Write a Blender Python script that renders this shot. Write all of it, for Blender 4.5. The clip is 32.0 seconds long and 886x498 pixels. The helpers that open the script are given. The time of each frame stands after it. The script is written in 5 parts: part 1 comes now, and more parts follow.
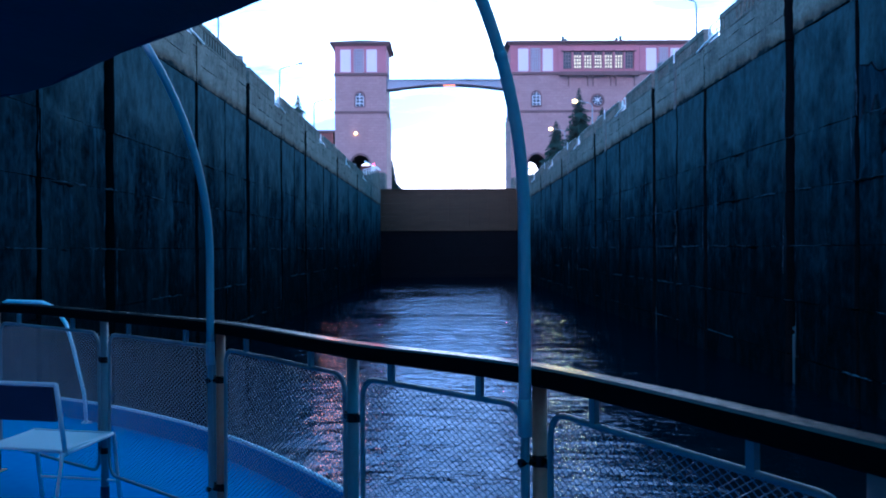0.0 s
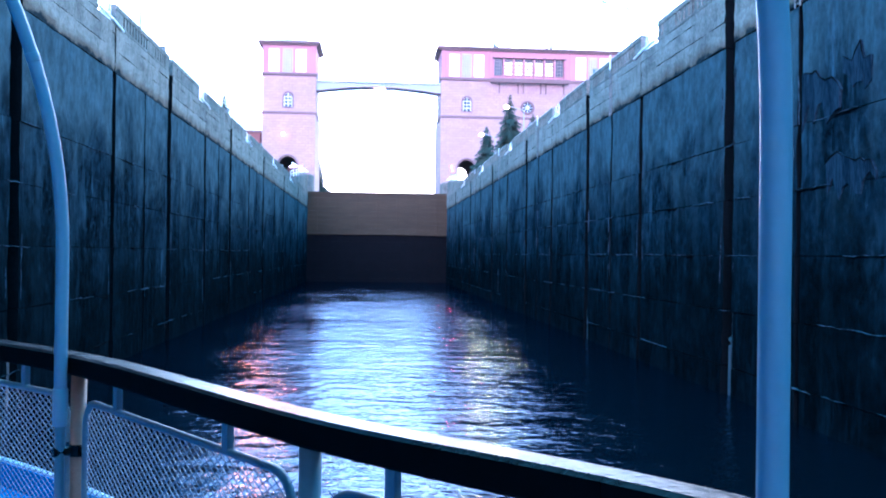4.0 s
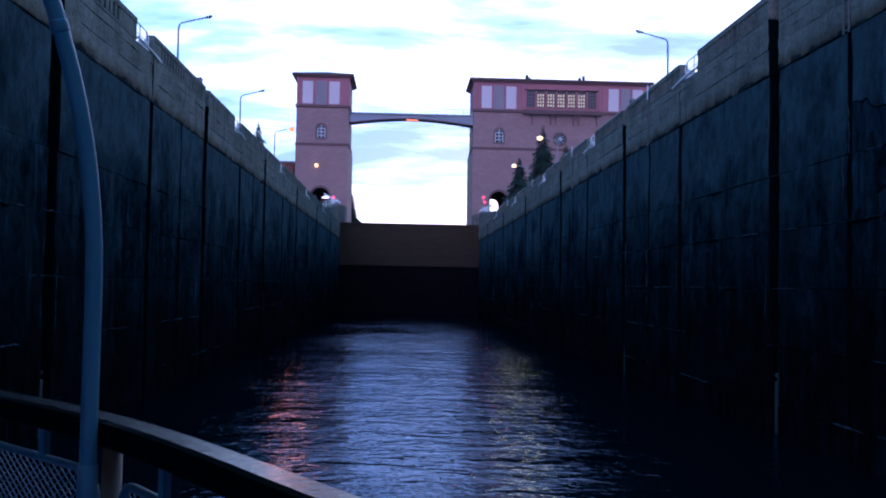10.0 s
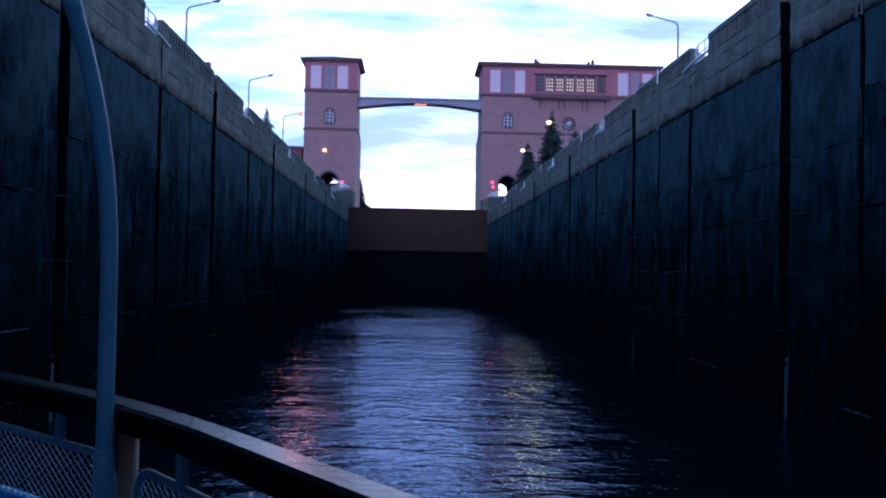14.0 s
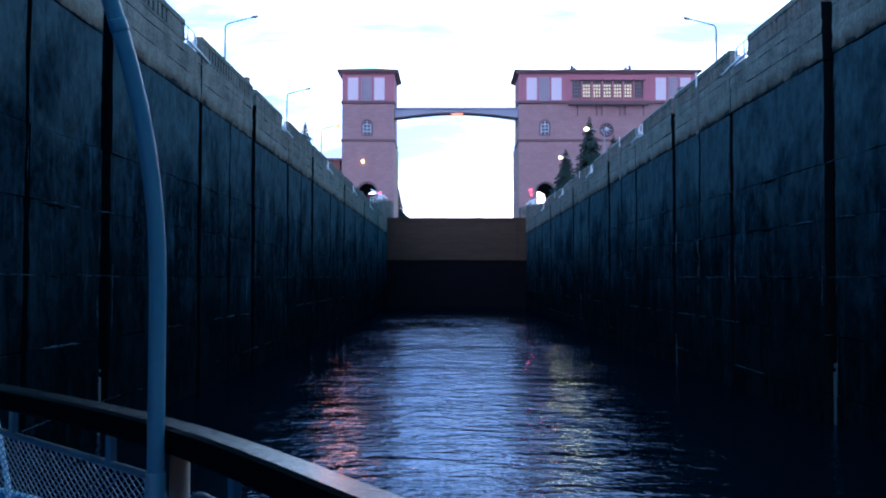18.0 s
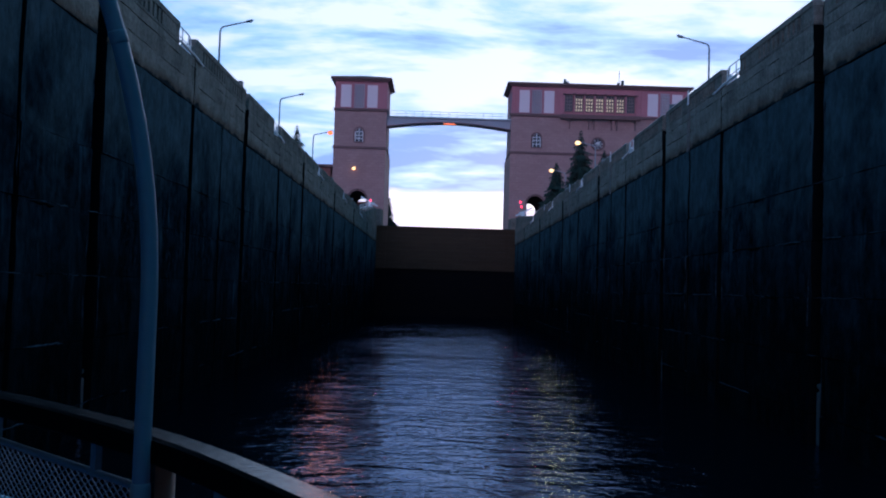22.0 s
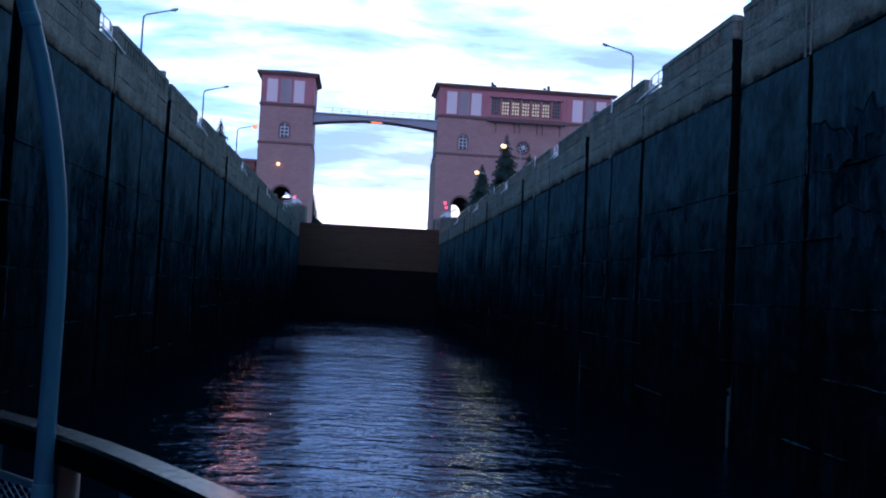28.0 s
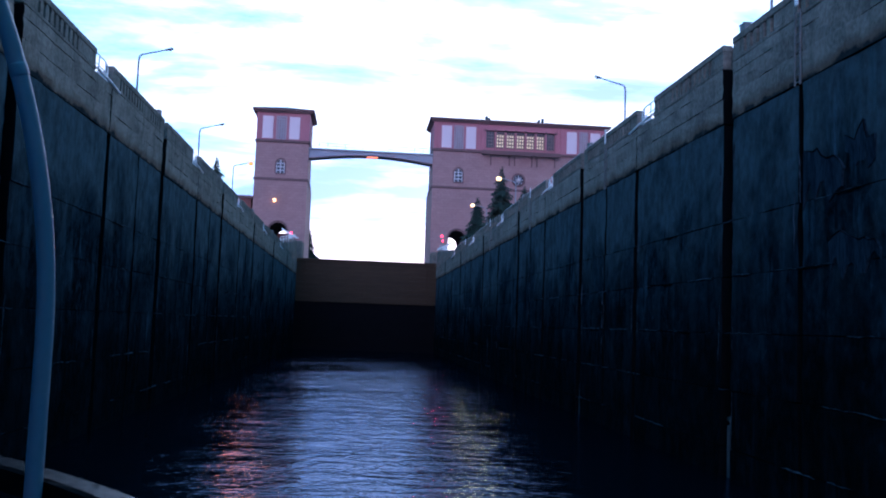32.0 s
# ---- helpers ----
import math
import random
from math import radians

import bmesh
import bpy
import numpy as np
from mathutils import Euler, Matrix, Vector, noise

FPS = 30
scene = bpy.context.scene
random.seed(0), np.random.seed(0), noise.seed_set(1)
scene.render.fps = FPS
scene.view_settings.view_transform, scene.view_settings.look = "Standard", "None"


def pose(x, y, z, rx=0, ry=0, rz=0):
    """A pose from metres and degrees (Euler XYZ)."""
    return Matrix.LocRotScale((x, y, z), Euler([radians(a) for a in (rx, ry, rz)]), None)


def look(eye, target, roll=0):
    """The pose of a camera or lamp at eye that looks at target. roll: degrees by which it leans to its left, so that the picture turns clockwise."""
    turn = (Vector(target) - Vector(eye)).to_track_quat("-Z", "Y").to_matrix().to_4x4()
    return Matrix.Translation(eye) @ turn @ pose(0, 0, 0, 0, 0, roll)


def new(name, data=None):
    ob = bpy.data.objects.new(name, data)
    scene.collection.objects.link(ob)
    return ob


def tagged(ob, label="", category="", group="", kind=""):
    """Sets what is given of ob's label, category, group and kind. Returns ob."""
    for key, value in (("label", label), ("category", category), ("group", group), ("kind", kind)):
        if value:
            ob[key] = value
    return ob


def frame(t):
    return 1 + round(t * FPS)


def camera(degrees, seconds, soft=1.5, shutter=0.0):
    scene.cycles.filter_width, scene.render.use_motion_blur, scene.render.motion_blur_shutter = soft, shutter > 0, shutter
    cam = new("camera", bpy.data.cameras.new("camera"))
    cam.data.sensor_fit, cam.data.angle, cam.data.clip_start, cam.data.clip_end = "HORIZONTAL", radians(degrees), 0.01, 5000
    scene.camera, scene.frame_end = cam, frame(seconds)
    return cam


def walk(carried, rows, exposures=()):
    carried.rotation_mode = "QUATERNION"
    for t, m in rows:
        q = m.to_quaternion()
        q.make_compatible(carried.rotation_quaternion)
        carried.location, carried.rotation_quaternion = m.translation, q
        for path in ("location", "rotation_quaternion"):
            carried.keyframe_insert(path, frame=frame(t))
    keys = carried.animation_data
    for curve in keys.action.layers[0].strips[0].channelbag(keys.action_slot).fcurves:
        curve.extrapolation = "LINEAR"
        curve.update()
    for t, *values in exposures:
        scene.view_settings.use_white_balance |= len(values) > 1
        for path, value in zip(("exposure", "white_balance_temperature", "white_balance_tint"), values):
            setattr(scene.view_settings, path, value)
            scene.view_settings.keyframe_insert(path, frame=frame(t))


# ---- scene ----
cam = camera(52.3, 32.0, soft=2.0)
# seconds, place in metres, pitch, roll and yaw in degrees
WAY = [
    (0, 0.479, -2.384, 6.217, -0.00, 0.26, 0.19),
    (0.5, 0.449, -2.164, 6.201, -1.18, -0.93, 1.82),
    (1, 0.364, -1.944, 6.222, 1.51, -1.19, -1.89),
    (1.5, 0.313, -1.753, 6.198, -0.81, -0.64, -1.04),
    (2, 0.305, -1.491, 6.199, 0.21, -0.90, 0.07),
    (2.5, 0.294, -1.259, 6.181, -1.44, -1.52, -0.22),
    (3, 0.230, -1.025, 6.193, 1.17, -0.67, -3.75),
    (3.5, 0.206, -0.834, 6.170, -1.41, -0.43, -5.35),
    (4, 0.230, -0.671, 6.177, 0.35, -0.75, -4.48),
    (4.5, 0.226, -0.534, 6.168, -0.01, -0.52, -2.11),
    (6.5, 0.104, -0.083, 6.180, -0.56, -1.60, -1.03),
    (7, 0.060, 0.027, 6.183, 0.15, -0.80, -3.03),
    (7.5, 0.044, 0.023, 6.176, -0.69, -0.75, -2.78),
    (8, 0.025, 0.019, 6.179, 0.67, -1.09, -1.22),
    (8.5, 0.012, 0.024, 6.183, 2.38, -1.53, -0.53),
    (9, 0.007, 0.028, 6.183, 2.24, -1.24, -1.11),
    (9.5, 0.005, 0.036, 6.181, 2.27, -1.18, -2.39),
    (10, 0.001, 0.044, 6.178, 2.31, -1.01, -2.55),
    (10.5, -0.002, 0.053, 6.176, 2.34, -0.82, -2.63),
    (11, -0.004, 0.063, 6.174, 2.36, -0.36, -2.62),
    (11.5, -0.008, 0.072, 6.173, 2.51, -0.41, -2.30),
    (12, -0.011, 0.082, 6.173, 2.37, -0.47, -1.99),
    (12.5, -0.011, 0.079, 6.173, 1.94, -0.79, -1.86),
    (13, -0.014, 0.076, 6.176, 2.34, -1.06, -1.38),
    (13.5, -0.019, 0.076, 6.176, 3.90, -2.33, -2.36),
    (14, -0.022, 0.075, 6.176, 1.34, -1.04, -2.02),
    (14.5, -0.026, 0.077, 6.177, 1.15, -0.38, -2.99),
    (16.5, -0.030, 0.087, 6.186, 2.05, 0.90, -2.21),
    (17, -0.030, 0.090, 6.185, 1.67, 0.80, -2.63),
    (17.5, -0.040, 0.109, 6.186, 2.08, 0.41, -2.10),
    (18, -0.050, 0.127, 6.190, 1.89, -0.11, 0.48),
    (18.5, -0.052, 0.122, 6.196, 2.76, -0.37, 0.78),
    (19, -0.046, 0.116, 6.199, 2.64, -0.15, -0.10),
    (19.5, -0.042, 0.115, 6.201, 1.97, -0.31, 0.08),
    (20, -0.042, 0.114, 6.204, 2.64, 0.33, -0.70),
    (20.5, -0.044, 0.113, 6.208, 2.88, 0.04, -1.19),
    (21, -0.047, 0.112, 6.212, 2.82, -0.41, -0.90),
    (21.5, -0.052, 0.111, 6.213, 2.67, -1.09, -0.83),
    (22, -0.057, 0.110, 6.212, 2.50, -1.75, -0.31),
    (22.5, -0.062, 0.109, 6.212, 2.28, -1.61, 0.22),
    (23, -0.066, 0.107, 6.212, 2.30, -2.01, 0.55),
    (23.5, -0.070, 0.115, 6.212, 2.44, -2.03, 0.75),
    (24, -0.073, 0.124, 6.212, 2.32, -2.41, 1.54),
    (24.5, -0.074, 0.128, 6.209, 2.13, -2.48, 1.74),
    (26.5, -0.074, 0.145, 6.208, 2.26, -3.08, 1.42),
    (27, -0.072, 0.150, 6.209, 2.32, -3.15, 1.19),
    (27.5, -0.062, 0.134, 6.212, 2.05, -3.13, -0.87),
    (28, -0.050, 0.118, 6.214, 2.68, -2.97, -5.20),
    (28.5, -0.043, 0.110, 6.217, 3.47, -2.81, -5.79),
    (29, -0.037, 0.101, 6.219, 3.79, -2.46, -5.18),
    (29.5, -0.032, 0.093, 6.222, 4.00, -2.53, -5.20),
    (30, -0.032, 0.085, 6.224, 4.88, -2.75, -5.64),
    (30.5, -0.030, 0.076, 6.226, 5.37, -2.44, -5.71),
    (31, -0.028, 0.066, 6.227, 5.45, -2.44, -5.70),
    (31.5, -0.025, 0.073, 6.226, 5.09, -2.51, -5.75),
    (32, -0.019, 0.080, 6.224, 4.79, -2.01, -5.32),
]
STOPS = [(0, 0.62, 4550, 11), (2.5, 0.62, 4550, 11), (3, 1.0, 5000, 12), (4, 2.35, 5050, 17), (4.6, 2.35, 5050, 17), (7, 2.15, 5000, 19), (7.6, 2.0, 5000, 19), (8.4, 0.90, 5050, 12),
         (9, -0.37, 5040, 31), (12, -0.47, 5040, 31), (14.5, -0.42, 5040, 31), (16.5, 0.70, 5000, 14), (17.5, 0.60, 5000, 14), (18.2, 0.00, 5100, 15),
         (19, -1.00, 5300, 21), (24.5, -1.05, 5300, 21), (27.6, -1.10, 5300, 21), (28, -0.60, 5140, 19), (28.8, 0.55, 4840, 19), (30, 0.50, 4840, 19),
         (31, -0.10, 5140, 24), (32, -0.20, 5140, 24)]
walk(cam, [(t, pose(x, y, z, 90 + p, r, w)) for t, x, y, z, p, r, w in WAY], STOPS)

WL, WR = -13.8, 16.2          # faces of the two chamber walls
GATE_Y, TOWER_Y = 195.0, 203.0
QUAY, DRY = 18.3, 15.8        # quay ground and foot of the dry band above the water at z = 0

# ---------------------------------------------------------------- world and light


def shader_world():
    w = bpy.data.worlds.new("dusk_sky")
    w.use_nodes = True
    scene.world = w
    nt = w.node_tree
    n, l = nt.nodes, nt.links
    n.clear()
    out = n.new("ShaderNodeOutputWorld")
    bg = n.new("ShaderNodeBackground")
    bg.inputs["Strength"].default_value = 1.0
    sky = n.new("ShaderNodeTexSky")
    sky.sky_type = "NISHITA"
    sky.sun_disc = False
    sky.sun_elevation = radians(4)
    sky.sun_rotation = radians(12)
    dim = n.new("ShaderNodeVectorMath")
    dim.operation = "SCALE"
    dim.inputs["Scale"].default_value = 0.10
    l.new(sky.outputs["Color"], dim.inputs[0])
    tc = n.new("ShaderNodeTexCoord")
    sep = n.new("ShaderNodeSeparateXYZ")
    l.new(tc.outputs["Generated"], sep.inputs[0])
    # flat cloud layer seen in perspective
    zc = n.new("ShaderNodeMath")
    zc.operation = "MAXIMUM"
    zc.inputs[1].default_value = 0.0
    l.new(sep.outputs["Z"], zc.inputs[0])
    za = n.new("ShaderNodeMath")
    za.operation = "ADD"
    za.inputs[1].default_value = 0.22
    l.new(zc.outputs[0], za.inputs[0])
    div = n.new("ShaderNodeVectorMath")
    div.operation = "DIVIDE"
    comb = n.new("ShaderNodeCombineXYZ")
    for k in "XYZ":
        l.new(za.outputs[0], comb.inputs[k])
    l.new(tc.outputs["Generated"], div.inputs[0])
    l.new(comb.outputs[0], div.inputs[1])
    mp = n.new("ShaderNodeMapping")
    mp.inputs["Scale"].default_value = (0.85, 1.9, 0.0)
    mp.inputs["Location"].default_value = (3.1, 0.4, 0)
    l.new(div.outputs[0], mp.inputs["Vector"])
    cloud = n.new("ShaderNodeTexNoise")
    cloud.inputs["Scale"].default_value = 2.1
    cloud.inputs["Detail"].default_value = 9
    cloud.inputs["Roughness"].default_value = 0.60
    cloud.inputs["Distortion"].default_value = 0.25
    l.new(mp.outputs[0], cloud.inputs["Vector"])
    # a heavier bank lies low, its flat foot a little over the horizon
    foot = n.new("ShaderNodeMath")
    foot.operation = "MULTIPLY_ADD"
    foot.inputs[1].default_value = 0.045
    l.new(cloud.outputs["Fac"], foot.inputs[0])
    l.new(sep.outputs["Z"], foot.inputs[2])
    bank = n.new("ShaderNodeMapRange")
    bank.interpolation_type = "SMOOTHSTEP"
    bank.inputs["From Min"].default_value, bank.inputs["From Max"].default_value = 0.215, 0.135
    bank.inputs["To Max"].default_value = -0.17
    l.new(foot.outputs[0], bank.inputs["Value"])
    thick = n.new("ShaderNodeMath")
    thick.operation = "ADD"
    l.new(cloud.outputs["Fac"], thick.inputs[0])
    l.new(bank.outputs[0], thick.inputs[1])
    ramp = n.new("ShaderNodeValToRGB")
    e = ramp.color_ramp.elements
    e[0].position, e[0].color = 0.36, (0.25, 0.45, 0.80, 1)
    e[1].position, e[1].color = 0.55, (0.98, 1.05, 1.12, 1)
    m = e.new(0.46)
    m.color = (0.52, 0.80, 1.03, 1)
    l.new(thick.outputs[0], ramp.inputs["Fac"])
    # clear pale strip below the bank
    low = n.new("ShaderNodeMapRange")
    low.interpolation_type = "SMOOTHSTEP"
    low.inputs["From Min"].default_value = 0.137
    low.inputs["From Max"].default_value = 0.127
    l.new(foot.outputs[0], low.inputs["Value"])
    glow = n.new("ShaderNodeMix")
    glow.data_type = "RGBA"
    l.new(low.outputs[0], glow.inputs["Factor"])
    l.new(ramp.outputs[0], glow.inputs["A"])
    glow.inputs["B"].default_value = (1.30, 1.18, 1.28, 1)
    add = n.new("ShaderNodeMix")
    add.data_type = "RGBA"
    add.inputs["Factor"].default_value = 0.85
    l.new(dim.outputs[0], add.inputs["A"])
    l.new(glow.outputs["Result"], add.inputs["B"])
    # the sky is brightest over the sunset ahead, deeper blue overhead and behind
    dot = n.new("ShaderNodeVectorMath")
    dot.operation = "DOT_PRODUCT"
    dot.inputs[1].default_value = (0.26, 0.966, 0.0)
    l.new(tc.outputs["Generated"], dot.inputs[0])
    grad = n.new("ShaderNodeMapRange")
    grad.interpolation_type = "SMOOTHSTEP"
    grad.inputs["From Min"].default_value, grad.inputs["From Max"].default_value = 0.58, 0.90
    l.new(dot.outputs["Value"], grad.inputs["Value"])
    tint = n.new("ShaderNodeMix")
    tint.data_type = "RGBA"
    tint.inputs["A"].default_value = (0.19, 0.60, 0.79, 1)
    tint.inputs["B"].default_value = (2.2, 2.2, 2.2, 1)
    l.new(grad.outputs[0], tint.inputs["Factor"])
    shade = n.new("ShaderNodeMix")
    shade.data_type, shade.blend_type = "RGBA", "MULTIPLY"
    shade.inputs["Factor"].default_value = 1.0
    # rosy glow added low in the unseen quarter behind, lighting the tower fronts
    back = n.new("ShaderNodeMapRange")
    back.interpolation_type = "SMOOTHSTEP"
    back.inputs["From Min"].default_value, back.inputs["From Max"].default_value = -0.74, -0.98
    l.new(dot.outputs["Value"], back.inputs["Value"])
    rose = n.new("ShaderNodeMix")
    rose.data_type = "RGBA"
    rose.inputs["B"].default_value = (4.7, 3.75, 4.2, 1)
    l.new(back.outputs[0], rose.inputs["Factor"])
    l.new(tint.outputs["Result"], rose.inputs["A"])
    l.new(add.outputs["Result"], shade.inputs["A"])
    l.new(rose.outputs["Result"], shade.inputs["B"])
    l.new(shade.outputs["Result"], bg.inputs["Color"])
    l.new(bg.outputs[0], out.inputs[0])


shader_world()
sun = new("evening_sun", bpy.data.lights.new("evening_sun", "SUN"))
sun.data.energy, sun.data.angle, sun.data.color = 0.5, radians(30), (1.0, 0.86, 0.78)
sun.matrix_world = look((0, 0, 60), (-40, -45, 40))



def beam(x, y, z, target, colour, watts, radius, spread=26):
    """A hooded lamp of the lock, aimed over the water."""
    lamp = new("lock_lamp", bpy.data.lights.new("lock_lamp", "SPOT"))
    lamp.data.energy, lamp.data.color, lamp.data.shadow_soft_size = watts, colour, radius
    lamp.data.spot_size, lamp.data.spot_blend = radians(spread), 1.0
    lamp.matrix_world = look((x, y, z), target)


beam(-15.7, 124.6, 26.9, (-8.6, 66, 0), (1.0, 0.20, 0.03), 3200, 1.8, 40)
beam(-19.9, 202.1, 32.6, (-4, 80, 0), (1.0, 0.42, 0.14), 600, 0.3)
beam(-15.2, 193.6, 24.6, (-4, 100, 0), (1.0, 0.04, 0.05), 2500, 0.22)
beam(17.1, 193.6, 25.3, (6, 100, 0), (1.0, 0.04, 0.05), 400, 0.22)
beam(17.9, 118.2, 25.7, (9, 40, 0), (1.0, 0.72, 0.20), 900, 0.7, 36)
beam(17.9, 146.2, 25.7, (8, 60, 0), (1.0, 0.72, 0.20), 1300, 0.7, 36)

# ---------------------------------------------------------------- materials


def material(name, colour, rough=0.8, metal=0.0, second=None, scale=1.0, amount=0.5, bump=0.0, bump_scale=None, spec=0.5,
             stretch=(1, 1, 1), island=0.0):
    """Two scales of mottling, and relief, in object metres."""
    m = bpy.data.materials.new(name)
    m.use_nodes = True
    n, l = m.node_tree.nodes, m.node_tree.links
    b = n["Principled BSDF"]
    b.inputs["Roughness"].default_value = rough
    b.inputs["Metallic"].default_value = metal
    b.inputs["Specular IOR Level"].default_value = spec
    b.inputs["Base Color"].default_value = (*colour, 1)
    if second is not None:
        tc = n.new("ShaderNodeTexCoord")
        geo = n.new("ShaderNodeNewGeometry")
        mp = n.new("ShaderNodeMapping")
        mp.inputs["Scale"].default_value = stretch
        l.new(geo.outputs["Position"], mp.inputs["Vector"])
        big, fine = n.new("ShaderNodeTexNoise"), n.new("ShaderNodeTexNoise")
        big.inputs["Scale"].default_value, big.inputs["Detail"].default_value = scale, 6
        big.inputs["Roughness"].default_value = 0.65
        fine.inputs["Scale"].default_value, fine.inputs["Detail"].default_value = scale * 9, 5
        l.new(mp.outputs[0], big.inputs["Vector"])
        l.new(mp.outputs[0], fine.inputs["Vector"])
        mix = n.new("ShaderNodeMath")
        mix.operation = "MULTIPLY_ADD"
        mix.inputs[1].default_value = 0.45
        l.new(fine.outputs["Fac"], mix.inputs[0])
        half = n.new("ShaderNodeMath")
        half.operation = "MULTIPLY"
        half.inputs[1].default_value = 0.55
        l.new(big.outputs["Fac"], half.inputs[0])
        l.new(half.outputs[0], mix.inputs[2])
        val = mix.outputs[0]
        if island:
            info = n.new("ShaderNodeObjectInfo")
            more = n.new("ShaderNodeMath")
            more.operation = "MULTIPLY_ADD"
            more.inputs[1].default_value = island
            l.new(info.outputs["Random"], more.inputs[0])
            l.new(val, more.inputs[2])
            val = more.outputs[0]
        rng = n.new("ShaderNodeMapRange")
        rng.inputs["From Min"].default_value = 0.5 - 0.28 / max(amount, 0.05) * 0.5
        rng.inputs["From Max"].default_value = 0.5 + 0.28 / max(amount, 0.05) * 0.5 + island
        l.new(val, rng.inputs["Value"])
        cm = n.new("ShaderNodeMix")
        cm.data_type = "RGBA"
        cm.inputs["A"].default_value, cm.inputs["B"].default_value = (*colour, 1), (*second, 1)
        l.new(rng.outputs[0], cm.inputs["Factor"])
        l.new(cm.outputs["Result"], b.inputs["Base Color"])
        rr = n.new("ShaderNodeMapRange")
        rr.inputs["To Min"].default_value, rr.inputs["To Max"].default_value = max(rough - 0.12, 0.03), min(rough + 0.12, 1)
        l.new(fine.outputs["Fac"], rr.inputs["Value"])
        l.new(rr.outputs[0], b.inputs["Roughness"])
        if bump:
            bp = n.new("ShaderNodeBump")
            bp.inputs["Strength"].default_value = 1.0
            bp.inputs["Distance"].default_value = bump
            if bump_scale:
                bn = n.new("ShaderNodeTexNoise")
                bn.inputs["Scale"].default_value, bn.inputs["Detail"].default_value = bump_scale, 6
                l.new(mp.outputs[0], bn.inputs["Vector"])
                l.new(bn.outputs["Fac"], bp.inputs["Height"])
            else:
                l.new(mix.outputs[0], bp.inputs["Height"])
            l.new(bp.outputs[0], b.inputs["Normal"])
    return m


def glowing(name, colour, strength):
    m = bpy.data.materials.new(name)
    m.use_nodes = True
    b = m.node_tree.nodes["Principled BSDF"]
    b.inputs["Base Color"].default_value = (*colour, 1)
    b.inputs["Emission Color"].default_value = (*colour, 1)
    b.inputs["Emission Strength"].default_value = strength
    return m


def water_material(name, deep, tint=(0.54, 0.69, 0.99)):
    """Peaty water: a dark body under a rippled surface whose gloss grows with the glancing angle."""
    m = bpy.data.materials.new(name)
    m.use_nodes = True
    n, l = m.node_tree.nodes, m.node_tree.links
    n.remove(n["Principled BSDF"])
    body, gloss = n.new("ShaderNodeBsdfDiffuse"), n.new("ShaderNodeBsdfGlossy")
    body.inputs["Color"].default_value = (*deep, 1)
    gloss.inputs["Color"].default_value = (*tint, 1)
    gloss.inputs["Roughness"].default_value = 0.04
    fres = n.new("ShaderNodeFresnel")
    fres.inputs["IOR"].default_value = 1.33
    both = n.new("ShaderNodeMixShader")
    l.new(fres.outputs[0], both.inputs[0])
    l.new(body.outputs[0], both.inputs[1])
    l.new(gloss.outputs[0], both.inputs[2])
    l.new(both.outputs[0], n["Material Output"].inputs["Surface"])
    geo = n.new("ShaderNodeNewGeometry")
    last = None
    # broad patches of wash where the ripple is livelier or slacker
    wash = n.new("ShaderNodeTexNoise")
    wash.inputs["Scale"].default_value, wash.inputs["Detail"].default_value = 0.07, 3
    l.new(geo.outputs["Position"], wash.inputs["Vector"])
    live = n.new("ShaderNodeMapRange")
    live.inputs["From Min"].default_value, live.inputs["From Max"].default_value = 0.35, 0.65
    live.inputs["To Min"].default_value, live.inputs["To Max"].default_value = 0.42, 1.05
    l.new(wash.outputs["Fac"], live.inputs["Value"])
    for scale, stretch, dist, turn in ((0.12, (0.35, 1.0, 1), 0.26, 0.03), (0.35, (0.58, 1.1, 1), 0.20, -0.08), (0.85, (0.64, 1.15, 1), 0.11, 0.2),
                                       (1.8, (0.72, 1.2, 1), 0.060, -0.35), (3.6, (0.8, 1.2, 1), 0.030, 0.5), (9.0, (0.8, 1.1, 1), 0.003, 0.3)):
        mp = n.new("ShaderNodeMapping")
        mp.inputs["Scale"].default_value = stretch
        mp.inputs["Rotation"].default_value = (0, 0, turn)
        l.new(geo.outputs["Position"], mp.inputs["Vector"])
        t = n.new("ShaderNodeTexNoise")
        t.inputs["Scale"].default_value, t.inputs["Detail"].default_value = scale, 2.0
        t.inputs["Roughness"].default_value = 0.5
        t.inputs["Distortion"].default_value = 0.9
        l.new(mp.outputs[0], t.inputs["Vector"])
        bp = n.new("ShaderNodeBump")
        bp.inputs["Distance"].default_value = dist
        l.new(live.outputs[0], bp.inputs["Strength"])
        l.new(t.outputs["Fac"], bp.inputs["Height"])
        if last:
            l.new(last.outputs[0], bp.inputs["Normal"])
        last = bp
    for node in (body, gloss, fres):
        l.new(last.outputs[0], node.inputs["Normal"])
    return m


